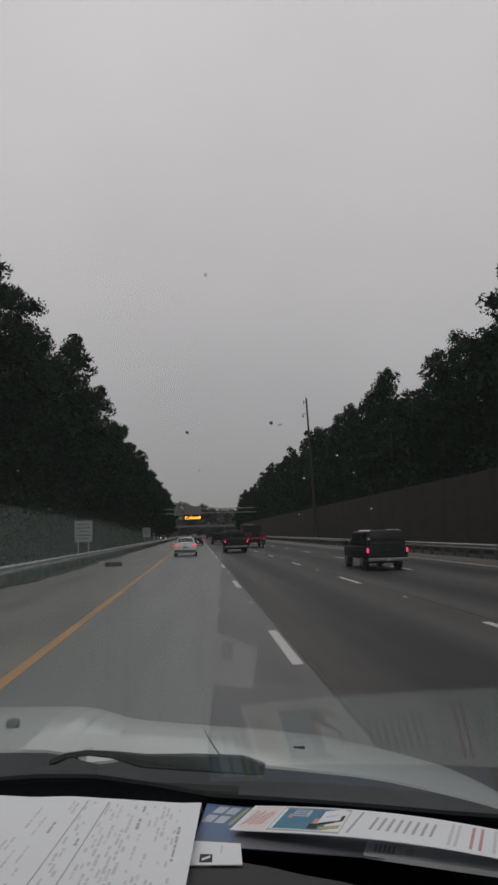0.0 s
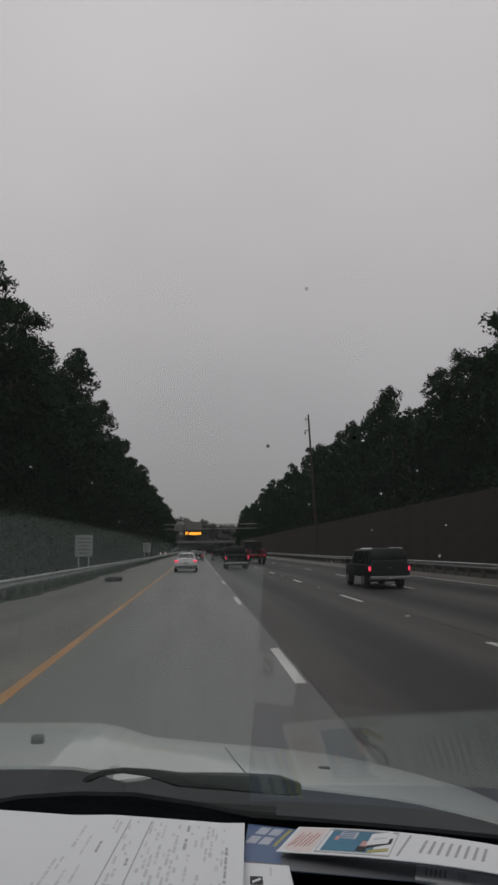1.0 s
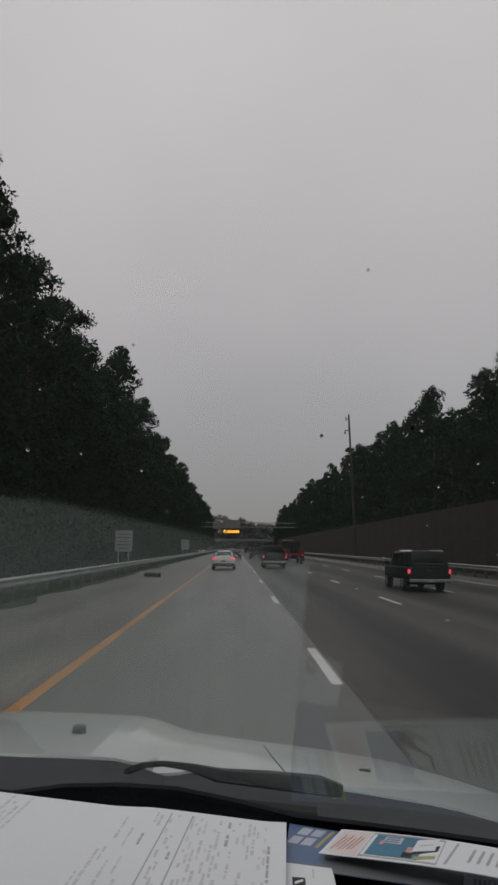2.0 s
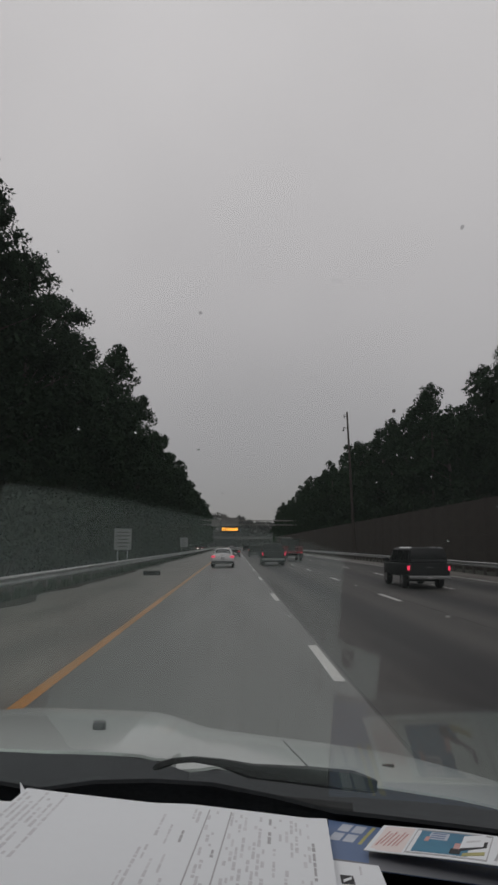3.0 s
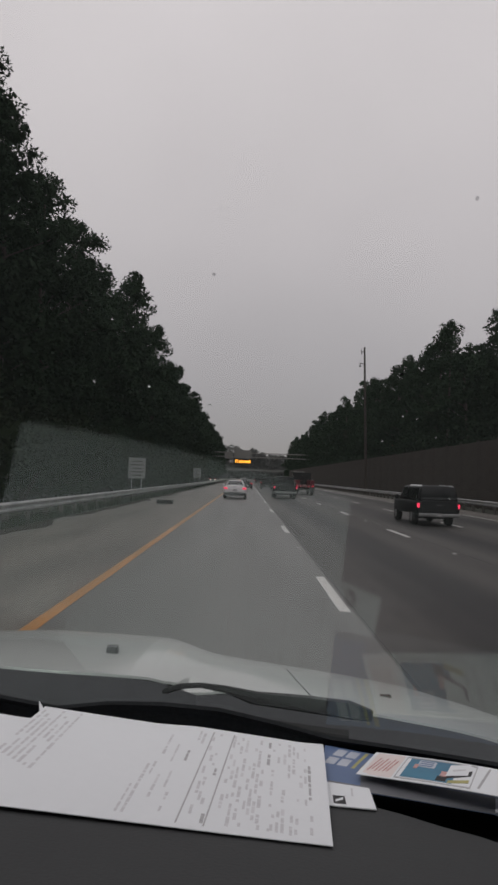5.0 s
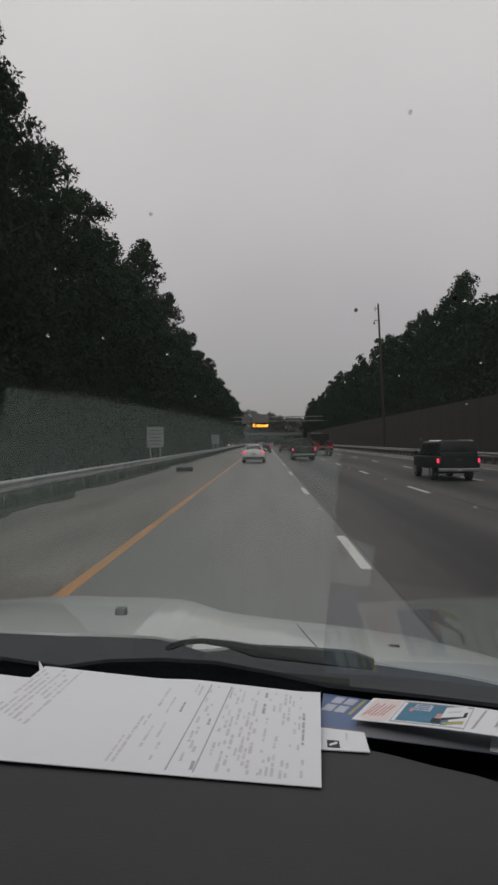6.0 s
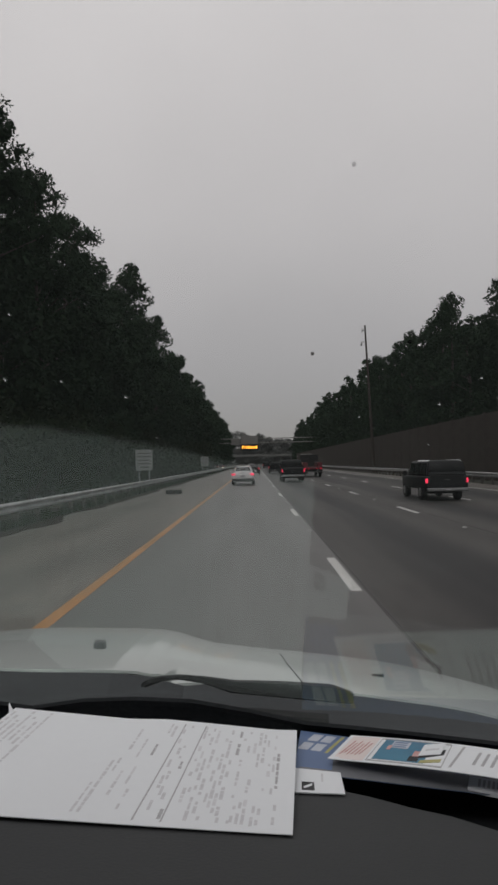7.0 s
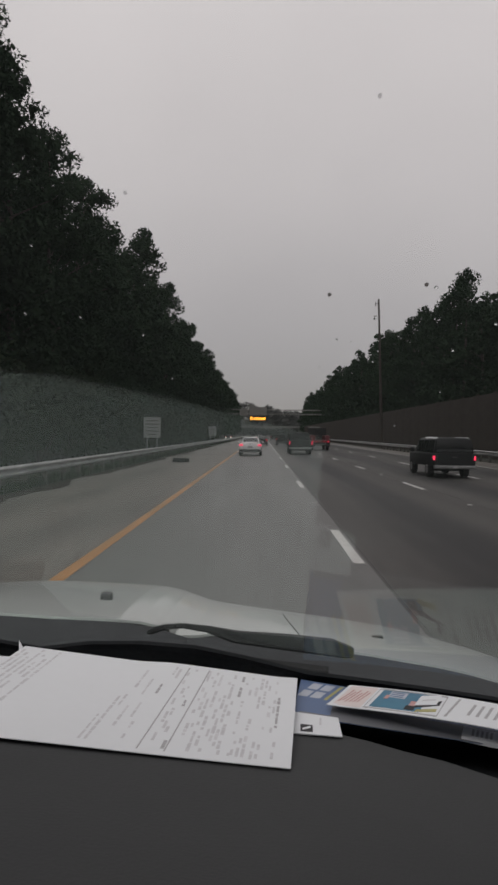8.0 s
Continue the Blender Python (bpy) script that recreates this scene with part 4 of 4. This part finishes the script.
# black cowl between glass and hood
vs, fs = [], []
n = 40
for i in range(n + 1):
    x = XC - 0.95 + 1.95 * i / n
    yr = hood_rear(min(max(x, HX[0]), HX[-1]))
    zr = hood_z(x, yr)
    g0 = screen(x, 0.10, 0.008)
    vs += [(x, yr + 0.06, zr - 0.040), (x, yr - 0.004, zr - 0.0025), (x, (yr + g0.y) / 2, min(zr - 0.032, 1.412)), (x, g0.y, g0.z), (x, g0.y, 1.2), (x, yr + 0.06, 1.2)]
for i in range(n):
    for q in range(6):
        a, b = 6 * i + q, 6 * i + (q + 1) % 6
        fs.append((a, b, b + 6, a + 6))
fs += [tuple(range(5, -1, -1)), tuple(range(6 * n, 6 * n + 6))]
raw_object("cowl", vs, fs, "cowl_plastic", van, "dark grey plastic cowl at the foot of the windshield", smooth=False)


def swept(name, pts, widths, mat, parent, label=""):
    """A bar through points, each with its width and thickness."""
    bm = bmesh.new()
    rings = []
    for i, p in enumerate(pts):
        p = Vector(p)
        d = (Vector(pts[min(i + 1, len(pts) - 1)]) - Vector(pts[max(i - 1, 0)])).normalized()
        up = Vector((0, 0.35, 0.94))
        sd = d.cross(up).normalized()
        up = sd.cross(d).normalized()
        wd, th = widths[i]
        rings.append([bm.verts.new(p + sd * (wd * c) + up * (th * e)) for c, e in ((-0.5, -0.5), (0.5, -0.5), (0.5, 0.3), (0.3, 0.5), (-0.3, 0.5), (-0.5, 0.3))])
    for a, b in zip(rings, rings[1:]):
        for i in range(6):
            bm.faces.new((a[i], a[(i + 1) % 6], b[(i + 1) % 6], b[i]))
    bm.faces.new(rings[0])
    bm.faces.new(list(reversed(rings[-1])))
    bmesh.ops.recalc_face_normals(bm, faces=bm.faces[:])
    return part(name, bm, mat, parent, label, smooth=False)


arm = swept("wiper_arm", [(-0.130, 0.806, 1.4700), (-0.126, 0.800, 1.4740), (-0.120, 0.792, 1.4785), (-0.107, 0.785, 1.4845), (-0.085, 0.785, 1.4862), (-0.055, 0.785, 1.4825), (-0.020, 0.79, 1.472), (0.04, 0.80, 1.464), (0.095, 0.81, 1.455), (0.122, 0.815, 1.447)],
            [(0.007, 0.004), (0.008, 0.006), (0.009, 0.006), (0.008, 0.006), (0.008, 0.006), (0.010, 0.008), (0.030, 0.014), (0.040, 0.018), (0.040, 0.020), (0.03, 0.014)], "wiper_black", van, "dark arched wiper arm")
swept("wiper_blade", [(-0.34, 0.765, 1.428), (-0.15, 0.765, 1.440), (0.0, 0.77, 1.438), (0.09, 0.773, 1.428)], [(0.02, 0.03)] * 4, "rubber", arm, "black rubber wiper blade")

# dashboard: a padded top over a lower black tray that runs to the glass
def dash_z(x, y):
    return 1.5345 - 0.1136 * x - 0.123 * y


def solid_sheet(name, outline, thick, mat, parent, label=""):
    """A slab under a sloping top, from its outline seen from above."""
    bm = bmesh.new()
    top = [bm.verts.new((x, y, dash_z(x, y))) for x, y in outline]
    f = bm.faces.new(top)
    r = bmesh.ops.extrude_face_region(bm, geom=[f])
    bmesh.ops.translate(bm, vec=(0, 0, -thick), verts=[v for v in r["geom"] if isinstance(v, bmesh.types.BMVert)])
    bmesh.ops.recalc_face_normals(bm, faces=bm.faces[:])
    return part(name, bm, mat, parent, label)


pad_line = [(-1.30, 0.60), (-0.4, 0.60), (0.02, 0.585), (0.075, 0.575), (0.105, 0.565), (0.135, 0.55), (0.165, 0.54), (0.20, 0.517), (0.238, 0.478), (0.29, 0.40), (0.33, 0.28), (0.34, 0.14), (-1.30, 0.14)]
dashboard = solid_sheet("dashboard", pad_line, 0.05, "dash_pad", van, "dark grey grained dashboard pad")
vs, fs = [], []
cols = [XC - 0.90 + 1.80 * i / 30 for i in range(31)]
for x in cols:
    # rim height is shaped to stand for the dark below the papers' reflection
    edge = float(np.interp(x, [-1.3, -0.30, -0.256, -0.215, -0.17, -0.10, -0.046, -0.02, 0.05, 0.3, 1.0], [0.27, 0.276, 0.25, 0.264, 0.279, 0.285, 0.280, 0.272, 0.240, 0.222, 0.22]))
    low, high, rim = screen(x, 0.165, -0.006), screen(x, edge, -0.006), screen(x, edge, -0.002)
    vs += [(x, 0.10, 1.36), (x, 0.14, 1.425), (x, 0.50, 1.428 - 0.03 * (x + 0.1)), tuple(low), tuple(high), tuple(rim), (x, low.y + 0.03, 1.28), (x, 0.10, 1.28)]
for i in range(30):
    for q in range(8):
        a, b = 8 * i + q, 8 * i + (q + 1) % 8
        fs.append((a, b, b + 8, a + 8))
fs += [tuple(range(7, -1, -1)), tuple(range(240, 248))]
raw_object("dash_tray", vs, fs, "tray_black", dashboard, "black tray at the foot of the windshield")
part("dash_front", boxed(XC - 0.92, XC + 0.92, 0.06, 0.14, 0.75, 1.43, bevel=0.02), "dash_pad", dashboard)

# cabin shell round the camera
roof = bmesh.new()
box(roof, XC - 0.95, XC + 0.95, -1.9, 0.015, 2.115, 2.17, bevel=0.02)
part("roof", roof, ["cabin_trim"], van)
part("rear_bulkhead", boxed(XC - 0.93, XC + 0.93, -1.95, -1.88, 0.45, 2.15), "cabin_trim", van)
for s in (-1, 1):
    a, b = screen(XC + s * 0.91, -0.02, 0.0), screen(XC + s * 0.91, 1.24, 0.0)
    bm = bmesh.new()
    rod(bm, tuple(a), tuple(b), 0.05, 0.05, 10)
    part("pillar", bm, "cabin_trim", van)
    part("door_panel", boxed(XC + s * 0.92 - 0.03, XC + s * 0.92 + 0.03, -1.88, 0.75, 0.45, 1.36, bevel=0.015), "cabin_trim", van)
    part("rear_side_panel", boxed(XC + s * 0.92 - 0.03, XC + s * 0.92 + 0.03, -1.88, -0.75, 1.36, 2.11, bevel=0.015), "cabin_trim", van)
for x in (XC - 0.47, XC + 0.47):
    part("seat", boxed(x - 0.26, x + 0.26, -1.0, -0.42, 0.75, 1.0, bevel=0.05), "cabin_trim", van)
    part("seat_back", boxed(x - 0.26, x + 0.26, -1.12, -0.95, 0.95, 1.75, bevel=0.05), "cabin_trim", van)


# ---- papers on the dashboard ----
def paper_z(x, y):
    wave = 0.002 * math.sin(9 * x + 1.0) * math.sin(11 * y)
    return 1.4765 - 0.1136 * (x - 0.033) - 0.030 * (y - 0.475) + wave


def sheet(name, corners, mat, label, category, zf=None, n=18, thick=0.0006):
    """A thin sheet over near-left, near-right, far-right, far-left corners; bowed where zf says so."""
    c = [Vector(q) for q in corners]
    vs, fs = [], []
    for j in range(n + 1):
        for i in range(n + 1):
            u, v = i / n, j / n
            p = (c[0] * (1 - u) + c[1] * u) * (1 - v) + (c[3] * (1 - u) + c[2] * u) * v
            vs.append((p.x, p.y, zf(p.x, p.y) if zf else p.z))
    k, w = len(vs), n + 1
    vs += [(x, y, z - thick) for x, y, z in vs]
    for j in range(n):
        for i in range(n):
            a = j * w + i
            fs += [(a, a + 1, a + w + 1, a + w), (k + a + w, k + a + w + 1, k + a + 1, k + a)]
    for i in range(n):
        fs += [(i, k + i, k + i + 1, i + 1), (n * w + i + 1, k + n * w + i + 1, k + n * w + i, n * w + i)]
        fs += [(i * w, (i + 1) * w, k + (i + 1) * w, k + i * w), (i * w + n, k + i * w + n, k + (i + 1) * w + n, (i + 1) * w + n)]
    ob = raw_object(name, vs, fs, mat, smooth=True)
    ob.data.set_sharp_from_angle(angle=radians(40))

    def at(u, v, up=0.0004):
        p = (c[0] * (1 - u) + c[1] * u) * (1 - v) + (c[3] * (1 - u) + c[2] * u) * v
        return Vector((p.x, p.y, (zf(p.x, p.y) if zf else p.z) + up))

    return tagged(ob, label, category), at


def printed(name, at, parent, mat, u0, v0, u1, v1, wu, wv, n=4, label="", up=0.0004):
    """An ink bar from (u0, v0) to (u1, v1) on a sheet, with half widths wu, wv across it."""
    vs, fs = [], []
    up *= 0.35
    for i in range(n + 1):
        t = i / n
        u, v = u0 + (u1 - u0) * t, v0 + (v1 - v0) * t
        vs += [at(u - wu, v - wv, up), at(u + wu, v + wv, up), at(u - wu, v - wv, -0.0002), at(u + wu, v + wv, -0.0002)]
    for i in range(n):
        a = 4 * i
        fs += [(a, a + 1, a + 5, a + 4), (a + 2, a, a + 4, a + 6), (a + 1, a + 3, a + 7, a + 5)]
    return raw_object(name, vs, fs, mat, parent, label)


# the large printed letter: near-left, near-right, far-right, far-left
def droop_z(x, y):
    """The letter's far end bends down into the gap before the glass."""
    d = y - (0.664 + 0.015 * (x - 0.049))
    return paper_z(x, y) - (1.5 * d if d > 0 else 0.0)


letter, at_whole = sheet("letter", [(-0.245, 0.449, 0), (0.033, 0.473, 0), (0.0513, 0.700, 0), (-0.2300, 0.718, 0)], "paper",
                         "large white printed letter lying on the dashboard", "paper", droop_z, n=32)


def at(u, v, up=0.0004):
    return at_whole(u, v * 0.80, up)


r = random.Random(4)


def text_line(at_, ob, mat, u, v0, v1, half, slant=0.0, dense=0.75):
    """A line of print across the sheet: short words with gaps between them."""
    v = v0
    while v < v1 - 0.02:
        ln = r.choice([0.025, 0.04, 0.055, 0.075])
        if r.random() < dense:
            e = min(v + ln, v1)
            printed("ink_bar", at_, ob, "ink_pale" if mat == "ink" and r.random() < 0.22 else mat, u + slant * v, v, u + slant * e, e, half * r.uniform(1.05, 1.6), 0, 2)
        v += ln + r.choice([0.006, 0.008, 0.012, 0.018])


for u, a, b, mat, half in ((0.445, 0.06, 0.50, "ink", 0.0030), (0.462, 0.40, 0.55, "ink", 0.0026), (0.49, 0.20, 0.42, "ink", 0.0030), (0.470, 0.62, 0.86, "ink", 0.0030),
                           (0.505, 0.55, 0.75, "ink", 0.0026), (0.520, 0.30, 0.46, "ink", 0.0028), (0.535, 0.10, 0.26, "ink", 0.0028), (0.428, 0.06, 0.30, "ink", 0.0024), (0.545, 0.58, 0.72, "ink_dark", 0.0034), (0.560, 0.84, 0.96, "ink", 0.0030), (0.575, 0.80, 0.96, "ink", 0.0030)):
    text_line(at, letter, mat, u, a, b, half, 0.01, 0.95)
for u, mat, d in ((0.616, "ink", 0.42), (0.628, "ink", 0.3), (0.640, "ink", 0.36), (0.652, "ink_dark", 0.25), (0.690, "ink", 0.42), (0.704, "ink", 0.36), (0.718, "ink", 0.42), (0.828, "ink", 0.42), (0.865, "ink", 0.3), (0.908, "ink", 0.3), (0.932, "ink", 0.3)):
    text_line(at, letter, mat, u, 0.05, 0.96, 0.0032, 0, d)
for u, a, b, mat in ((0.735, 0.05, 0.95, "ink"), (0.755, 0.2, 0.62, "ink"), (0.768, 0.16, 0.66, "ink"), (0.782, 0.12, 0.55, "ink"), (0.796, 0.10, 0.60, "ink"), (0.768, 0.72, 0.92, "ink"), (0.782, 0.62, 0.95, "ink"),
                     (0.812, 0.66, 0.96, "ink_dark"), (0.845, 0.70, 0.95, "ink"), (0.862, 0.30, 0.36, "ink"), (0.880, 0.55, 0.95, "ink"), (0.895, 0.60, 0.95, "ink"), (0.918, 0.40, 0.62, "ink"), (0.945, 0.36, 0.74, "ink_dark")):
    text_line(at, letter, mat, u, a, b, 0.0034, 0, 0.75)
for u in (0.60, 0.672):
    printed("ruled_line", at, letter, "ink_dark", u - 0.012, 0.03, u + 0.012, 0.97, 0.0022, 0, 8)
for u, v, h in ((0.835, 0.06, 0.05), (0.850, 0.05, 0.08), (0.838, 0.16, 0.03), (0.852, 0.17, 0.05), (0.888, 0.04, 0.07), (0.902, 0.05, 0.04), (0.890, 0.14, 0.06), (0.905, 0.13, 0.05), (0.945, 0.06, 0.06), (0.947, 0.17, 0.05), (0.80, 0.05, 0.04), (0.75, 0.06, 0.03)):
    printed("ink_bar", at, letter, "ink", u, v, u, v + h, 0.0042, 0, 2)

for k in range(7):
    text_line(at, letter, "ink", 0.015 + 0.021 * k, 0.42 - 0.02 * k, 0.95 - 0.06 * (k % 3), 0.0034, 0.0, 0.85)

# its far corner, curled up
z = droop_z(-0.228, 0.655)
curl = [(-0.2335, 0.642, z - 0.001), (-0.2295, 0.647, z - 0.001), (-0.2385, 0.655, z + 0.0065)]
raw_object("curled_corner", curl + [(x, y + 0.0012, q) for x, y, q in curl], [(0, 1, 2), (5, 4, 3), (0, 3, 4, 1), (1, 4, 5, 2), (2, 5, 3, 0)], "paper", letter)

# the second sheet beside it, with print that runs the other way
letter2, at2 = sheet("letter", [(-0.295, 0.447, 0), (-0.225, 0.453, 0), (-0.2150, 0.712, 0), (-0.345, 0.725, 0)], "paper",
                     "second white printed sheet half under the large letter", "paper", lambda x, y: droop_z(x, y + 0.028) + (paper_z(x, y) - paper_z(x, y + 0.028)) - 0.0012, n=26)
for k in range(3):
    text_line(at2, letter2, "ink", 0.08 + 0.085 * k, 0.26 + 0.04 * (k % 3), 0.72, 0.009, 0.12, 0.9)

# blue folder leaning down into the gap below the glass
blue, atb = sheet("brochure", [(0.040, 0.598, 1.4605), (0.30, 0.562, 1.4420), (0.345, 0.630, 1.4385), (0.054, 0.694, 1.4575)], "blue_print",
                  "blue glossy brochure with white blocks and a yellow stripe", "brochure")
for i in range(2):
    for k in range(2):
        u, v = 0.018 + 0.044 * i + 0.028 * k, 0.52 + 0.24 * k
        printed("white_block", atb, blue, "pale_print", u, v, u + 0.020, v + 0.19, 0.0175, 0.0, 2)
for u, w in ((0.100, 0.0055), (0.132, 0.0085)):
    printed("yellow_stripe", atb, blue, "yellow_print", u, 0.50, u + 0.050, 0.97, w, 0.0, 5)
printed("grey_margin", atb, blue, "grey_sheet", 0.02, 0.06, 0.13, 0.06, 0.0, 0.06, 3)
printed("grey_margin", atb, blue, "grey_sheet", 0.13, 0.20, 0.98, 0.20, 0.0, 0.20, 8)

# white leaflet on top of it
def leaflet_z(x, y):
    """It lies across the folder and bows up between its ends."""
    return 1.464 - 0.06 * (x - 0.0735) - 0.02 * (y - 0.615) + 0.010 * math.sin(math.pi * min(1.0, max(0.0, (x - 0.078) / 0.31)))


leaf, atl = sheet("leaflet", [(0.0735, 0.615, 0), (0.375, 0.510, 0), (0.402, 0.576, 0), (0.1026, 0.665, 0)], "paper",
                  "white and pink advertising leaflet with a teal picture", "leaflet", leaflet_z, n=18)
printed("pink_panel", atl, leaf, "pink_print", 0.012, 0.5, 0.098, 0.5, 0.0, 0.46, 6)
for u in (0.020, 0.030, 0.041, 0.052, 0.064, 0.074):
    printed("red_bar", atl, leaf, "ink_red", u, 0.2 + 0.1 * r.random(), u + 0.012, 0.62 + 0.25 * r.random(), 0.0022, 0, 3, up=0.0008)
printed("picture_frame", atl, leaf, "ink_dark", 0.104, 0.50, 0.107, 0.50, 0.0, 0.44, 2)
printed("picture_frame", atl, leaf, "ink_dark", 0.312, 0.50, 0.315, 0.50, 0.0, 0.44, 2)
printed("picture", atl, leaf, "teal_print", 0.118, 0.52, 0.262, 0.52, 0.0, 0.38, 6, up=0.0008)
printed("picture_frame", atl, leaf, "ink_dark", 0.107, 0.085, 0.312, 0.085, 0.0, 0.022, 6, up=0.0008)
printed("picture_frame", atl, leaf, "ink_dark", 0.107, 0.935, 0.312, 0.935, 0.0, 0.022, 6, up=0.0008)
printed("picture_block", atl, leaf, "pale_print", 0.146, 0.74, 0.198, 0.72, 0.0, 0.13, 3, up=0.0012)
for v in (0.66, 0.74, 0.82):
    printed("picture_bar", atl, leaf, "blue_print", 0.150, v, 0.190, v - 0.01, 0.0, 0.018, 3, up=0.0015)
printed("picture_block", atl, leaf, "ink_red", 0.138, 0.60, 0.150, 0.60, 0.0, 0.08, 3, up=0.0014)
printed("picture_block", atl, leaf, "ink_red", 0.222, 0.44, 0.240, 0.44, 0.0, 0.10, 3, up=0.0012)
printed("picture_block", atl, leaf, "ink_black", 0.216, 0.26, 0.244, 0.26, 0.0, 0.09, 3, up=0.0012)
printed("picture_card", atl, leaf, "ink_black", 0.235, 0.36, 0.305, 0.62, 0.0, 0.10, 4, up=0.0010)
printed("picture_card", atl, leaf, "paper", 0.238, 0.60, 0.296, 0.74, 0.0, 0.22, 4, up=0.0014)
printed("text_bar", atl, leaf, "ink", 0.250, 0.62, 0.285, 0.72, 0.0, 0.03, 2, up=0.0018)
printed("yellow_stripe", atl, leaf, "yellow_print", 0.250, 0.18, 0.305, 0.30, 0.0, 0.05, 3, up=0.0012)
printed("text_bar", atl, leaf, "ink_dark", 0.335, 0.12, 0.350, 0.92, 0.0035, 0, 4)
for k in range(8):
    u = 0.392 + 0.024 * k
    printed("text_bar", atl, leaf, "ink_dark", u, 0.30, u + 0.008, 0.78, 0.0042, 0, 3)
for u, m2 in ((0.610, "ink"), (0.628, "ink"), (0.668, "ink_red"), (0.692, "ink_red"), (0.728, "ink"), (0.745, "ink"), (0.80, "ink_dark"), (0.83, "ink")):
    printed("text_bar", atl, leaf, m2, u, 0.12, u + 0.008, 0.9, 0.0042, 0, 3)

# small card with a dark mark, partly under the letter
card, atc = sheet("card", [(-0.01, 0.548, 1.4698), (0.082, 0.5598, 1.4590), (0.083, 0.5985, 1.4585), (-0.005, 0.605, 1.4660)], "paper",
                  "small white card with a black mark beside the letter", "card", n=8, thick=0.001)
printed("black_mark", atc, card, "ink_black", 0.60, 0.26, 0.72, 0.26, 0.0, 0.17, 3)
printed("white_bar", atc, card, "paper", 0.62, 0.20, 0.70, 0.33, 0.0, 0.045, 2, up=0.0008)
printed("text_bar", atc, card, "ink", 0.80, 0.48, 0.81, 0.85, 0.010, 0, 2)

# plastic-wrapped mail with a code of plain bars
mail, atm = sheet("envelope", [(0.1915, 0.5805, 1.4515), (0.314, 0.539, 1.4450), (0.329, 0.564, 1.4435), (0.201, 0.605, 1.4505)], "paper",
                  "white envelope edge with a printed bar block", "envelope", n=8, thick=0.004)
for k in range(5):
    printed("ink_bar", atm, mail, "ink_dark", 0.07 + 0.03 * k, 0.25, 0.07 + 0.03 * k, 0.85, 0.008, 0, 2)
printed("ink_bar", atm, mail, "ink", 0.30, 0.3, 0.30, 0.8, 0.03, 0, 2)

# rain drops and specks on the outside of the glass


def glass_mark(name, x, s, r, mat, flat, seed):
    """A drop or a speck that sits on the glass's outer face, with an uneven rim."""
    bm = bmesh.new()
    bmesh.ops.create_icosphere(bm, subdivisions=2, radius=1.0)
    for v in bm.verts:
        k = 1 + 0.35 * noise.noise(v.co * 1.7 + Vector((seed, seed * 0.3, 0)))
        v.co = Vector((v.co.x * r * k, v.co.y * r * k * 1.15, max(v.co.z, -0.1) * r * flat))
    n = (screen(x, s, 1.0) - screen(x, s, 0.0)).normalized()
    m = Matrix.Translation(screen(x, s, 0.0055)) @ n.to_track_quat("Z", "Y").to_matrix().to_4x4()
    bmesh.ops.transform(bm, matrix=m, verts=bm.verts)
    return mesh_object(name, bm, mat, smooth=True)


for i, (x, s, r, mat) in enumerate(((0.043, 0.735, 0.0011, "dirt"), (0.091, 0.739, 0.0011, "dirt"), (-0.059, 0.797, 0.0009, "faint_dirt"), (0.054, 0.83, 0.0009, "faint_dirt"))):
    tagged(glass_mark("insect_speck", x, s, r, mat, 0.4, i), "small dark dried speck on the windshield glass", "speck", "windshield specks")
r2 = random.Random(9)
spots = [(-0.124, 0.83), (-0.121, 0.811), (-0.063, 0.71), (-0.099, 0.724), (0.05, 0.704), (0.058, 0.702), (0.114, 0.662), (0.042, 0.683), (0.072, 0.687), (0.096, 0.737), (-0.13, 0.829)]
spots += [(r2.uniform(-0.22, -0.03), r2.uniform(0.66, 0.84)) for i in range(6)] + [(r2.uniform(0.06, 0.20), r2.uniform(0.62, 0.72)) for i in range(6)]
for i, (x, s) in enumerate(spots):
    tagged(glass_mark("water_drop", x, s, r2.uniform(0.0005, 0.0011), "drop", 0.6, i + 20), "tiny clear rain drop clinging to the windshield glass", "rain drop", "windshield drops")
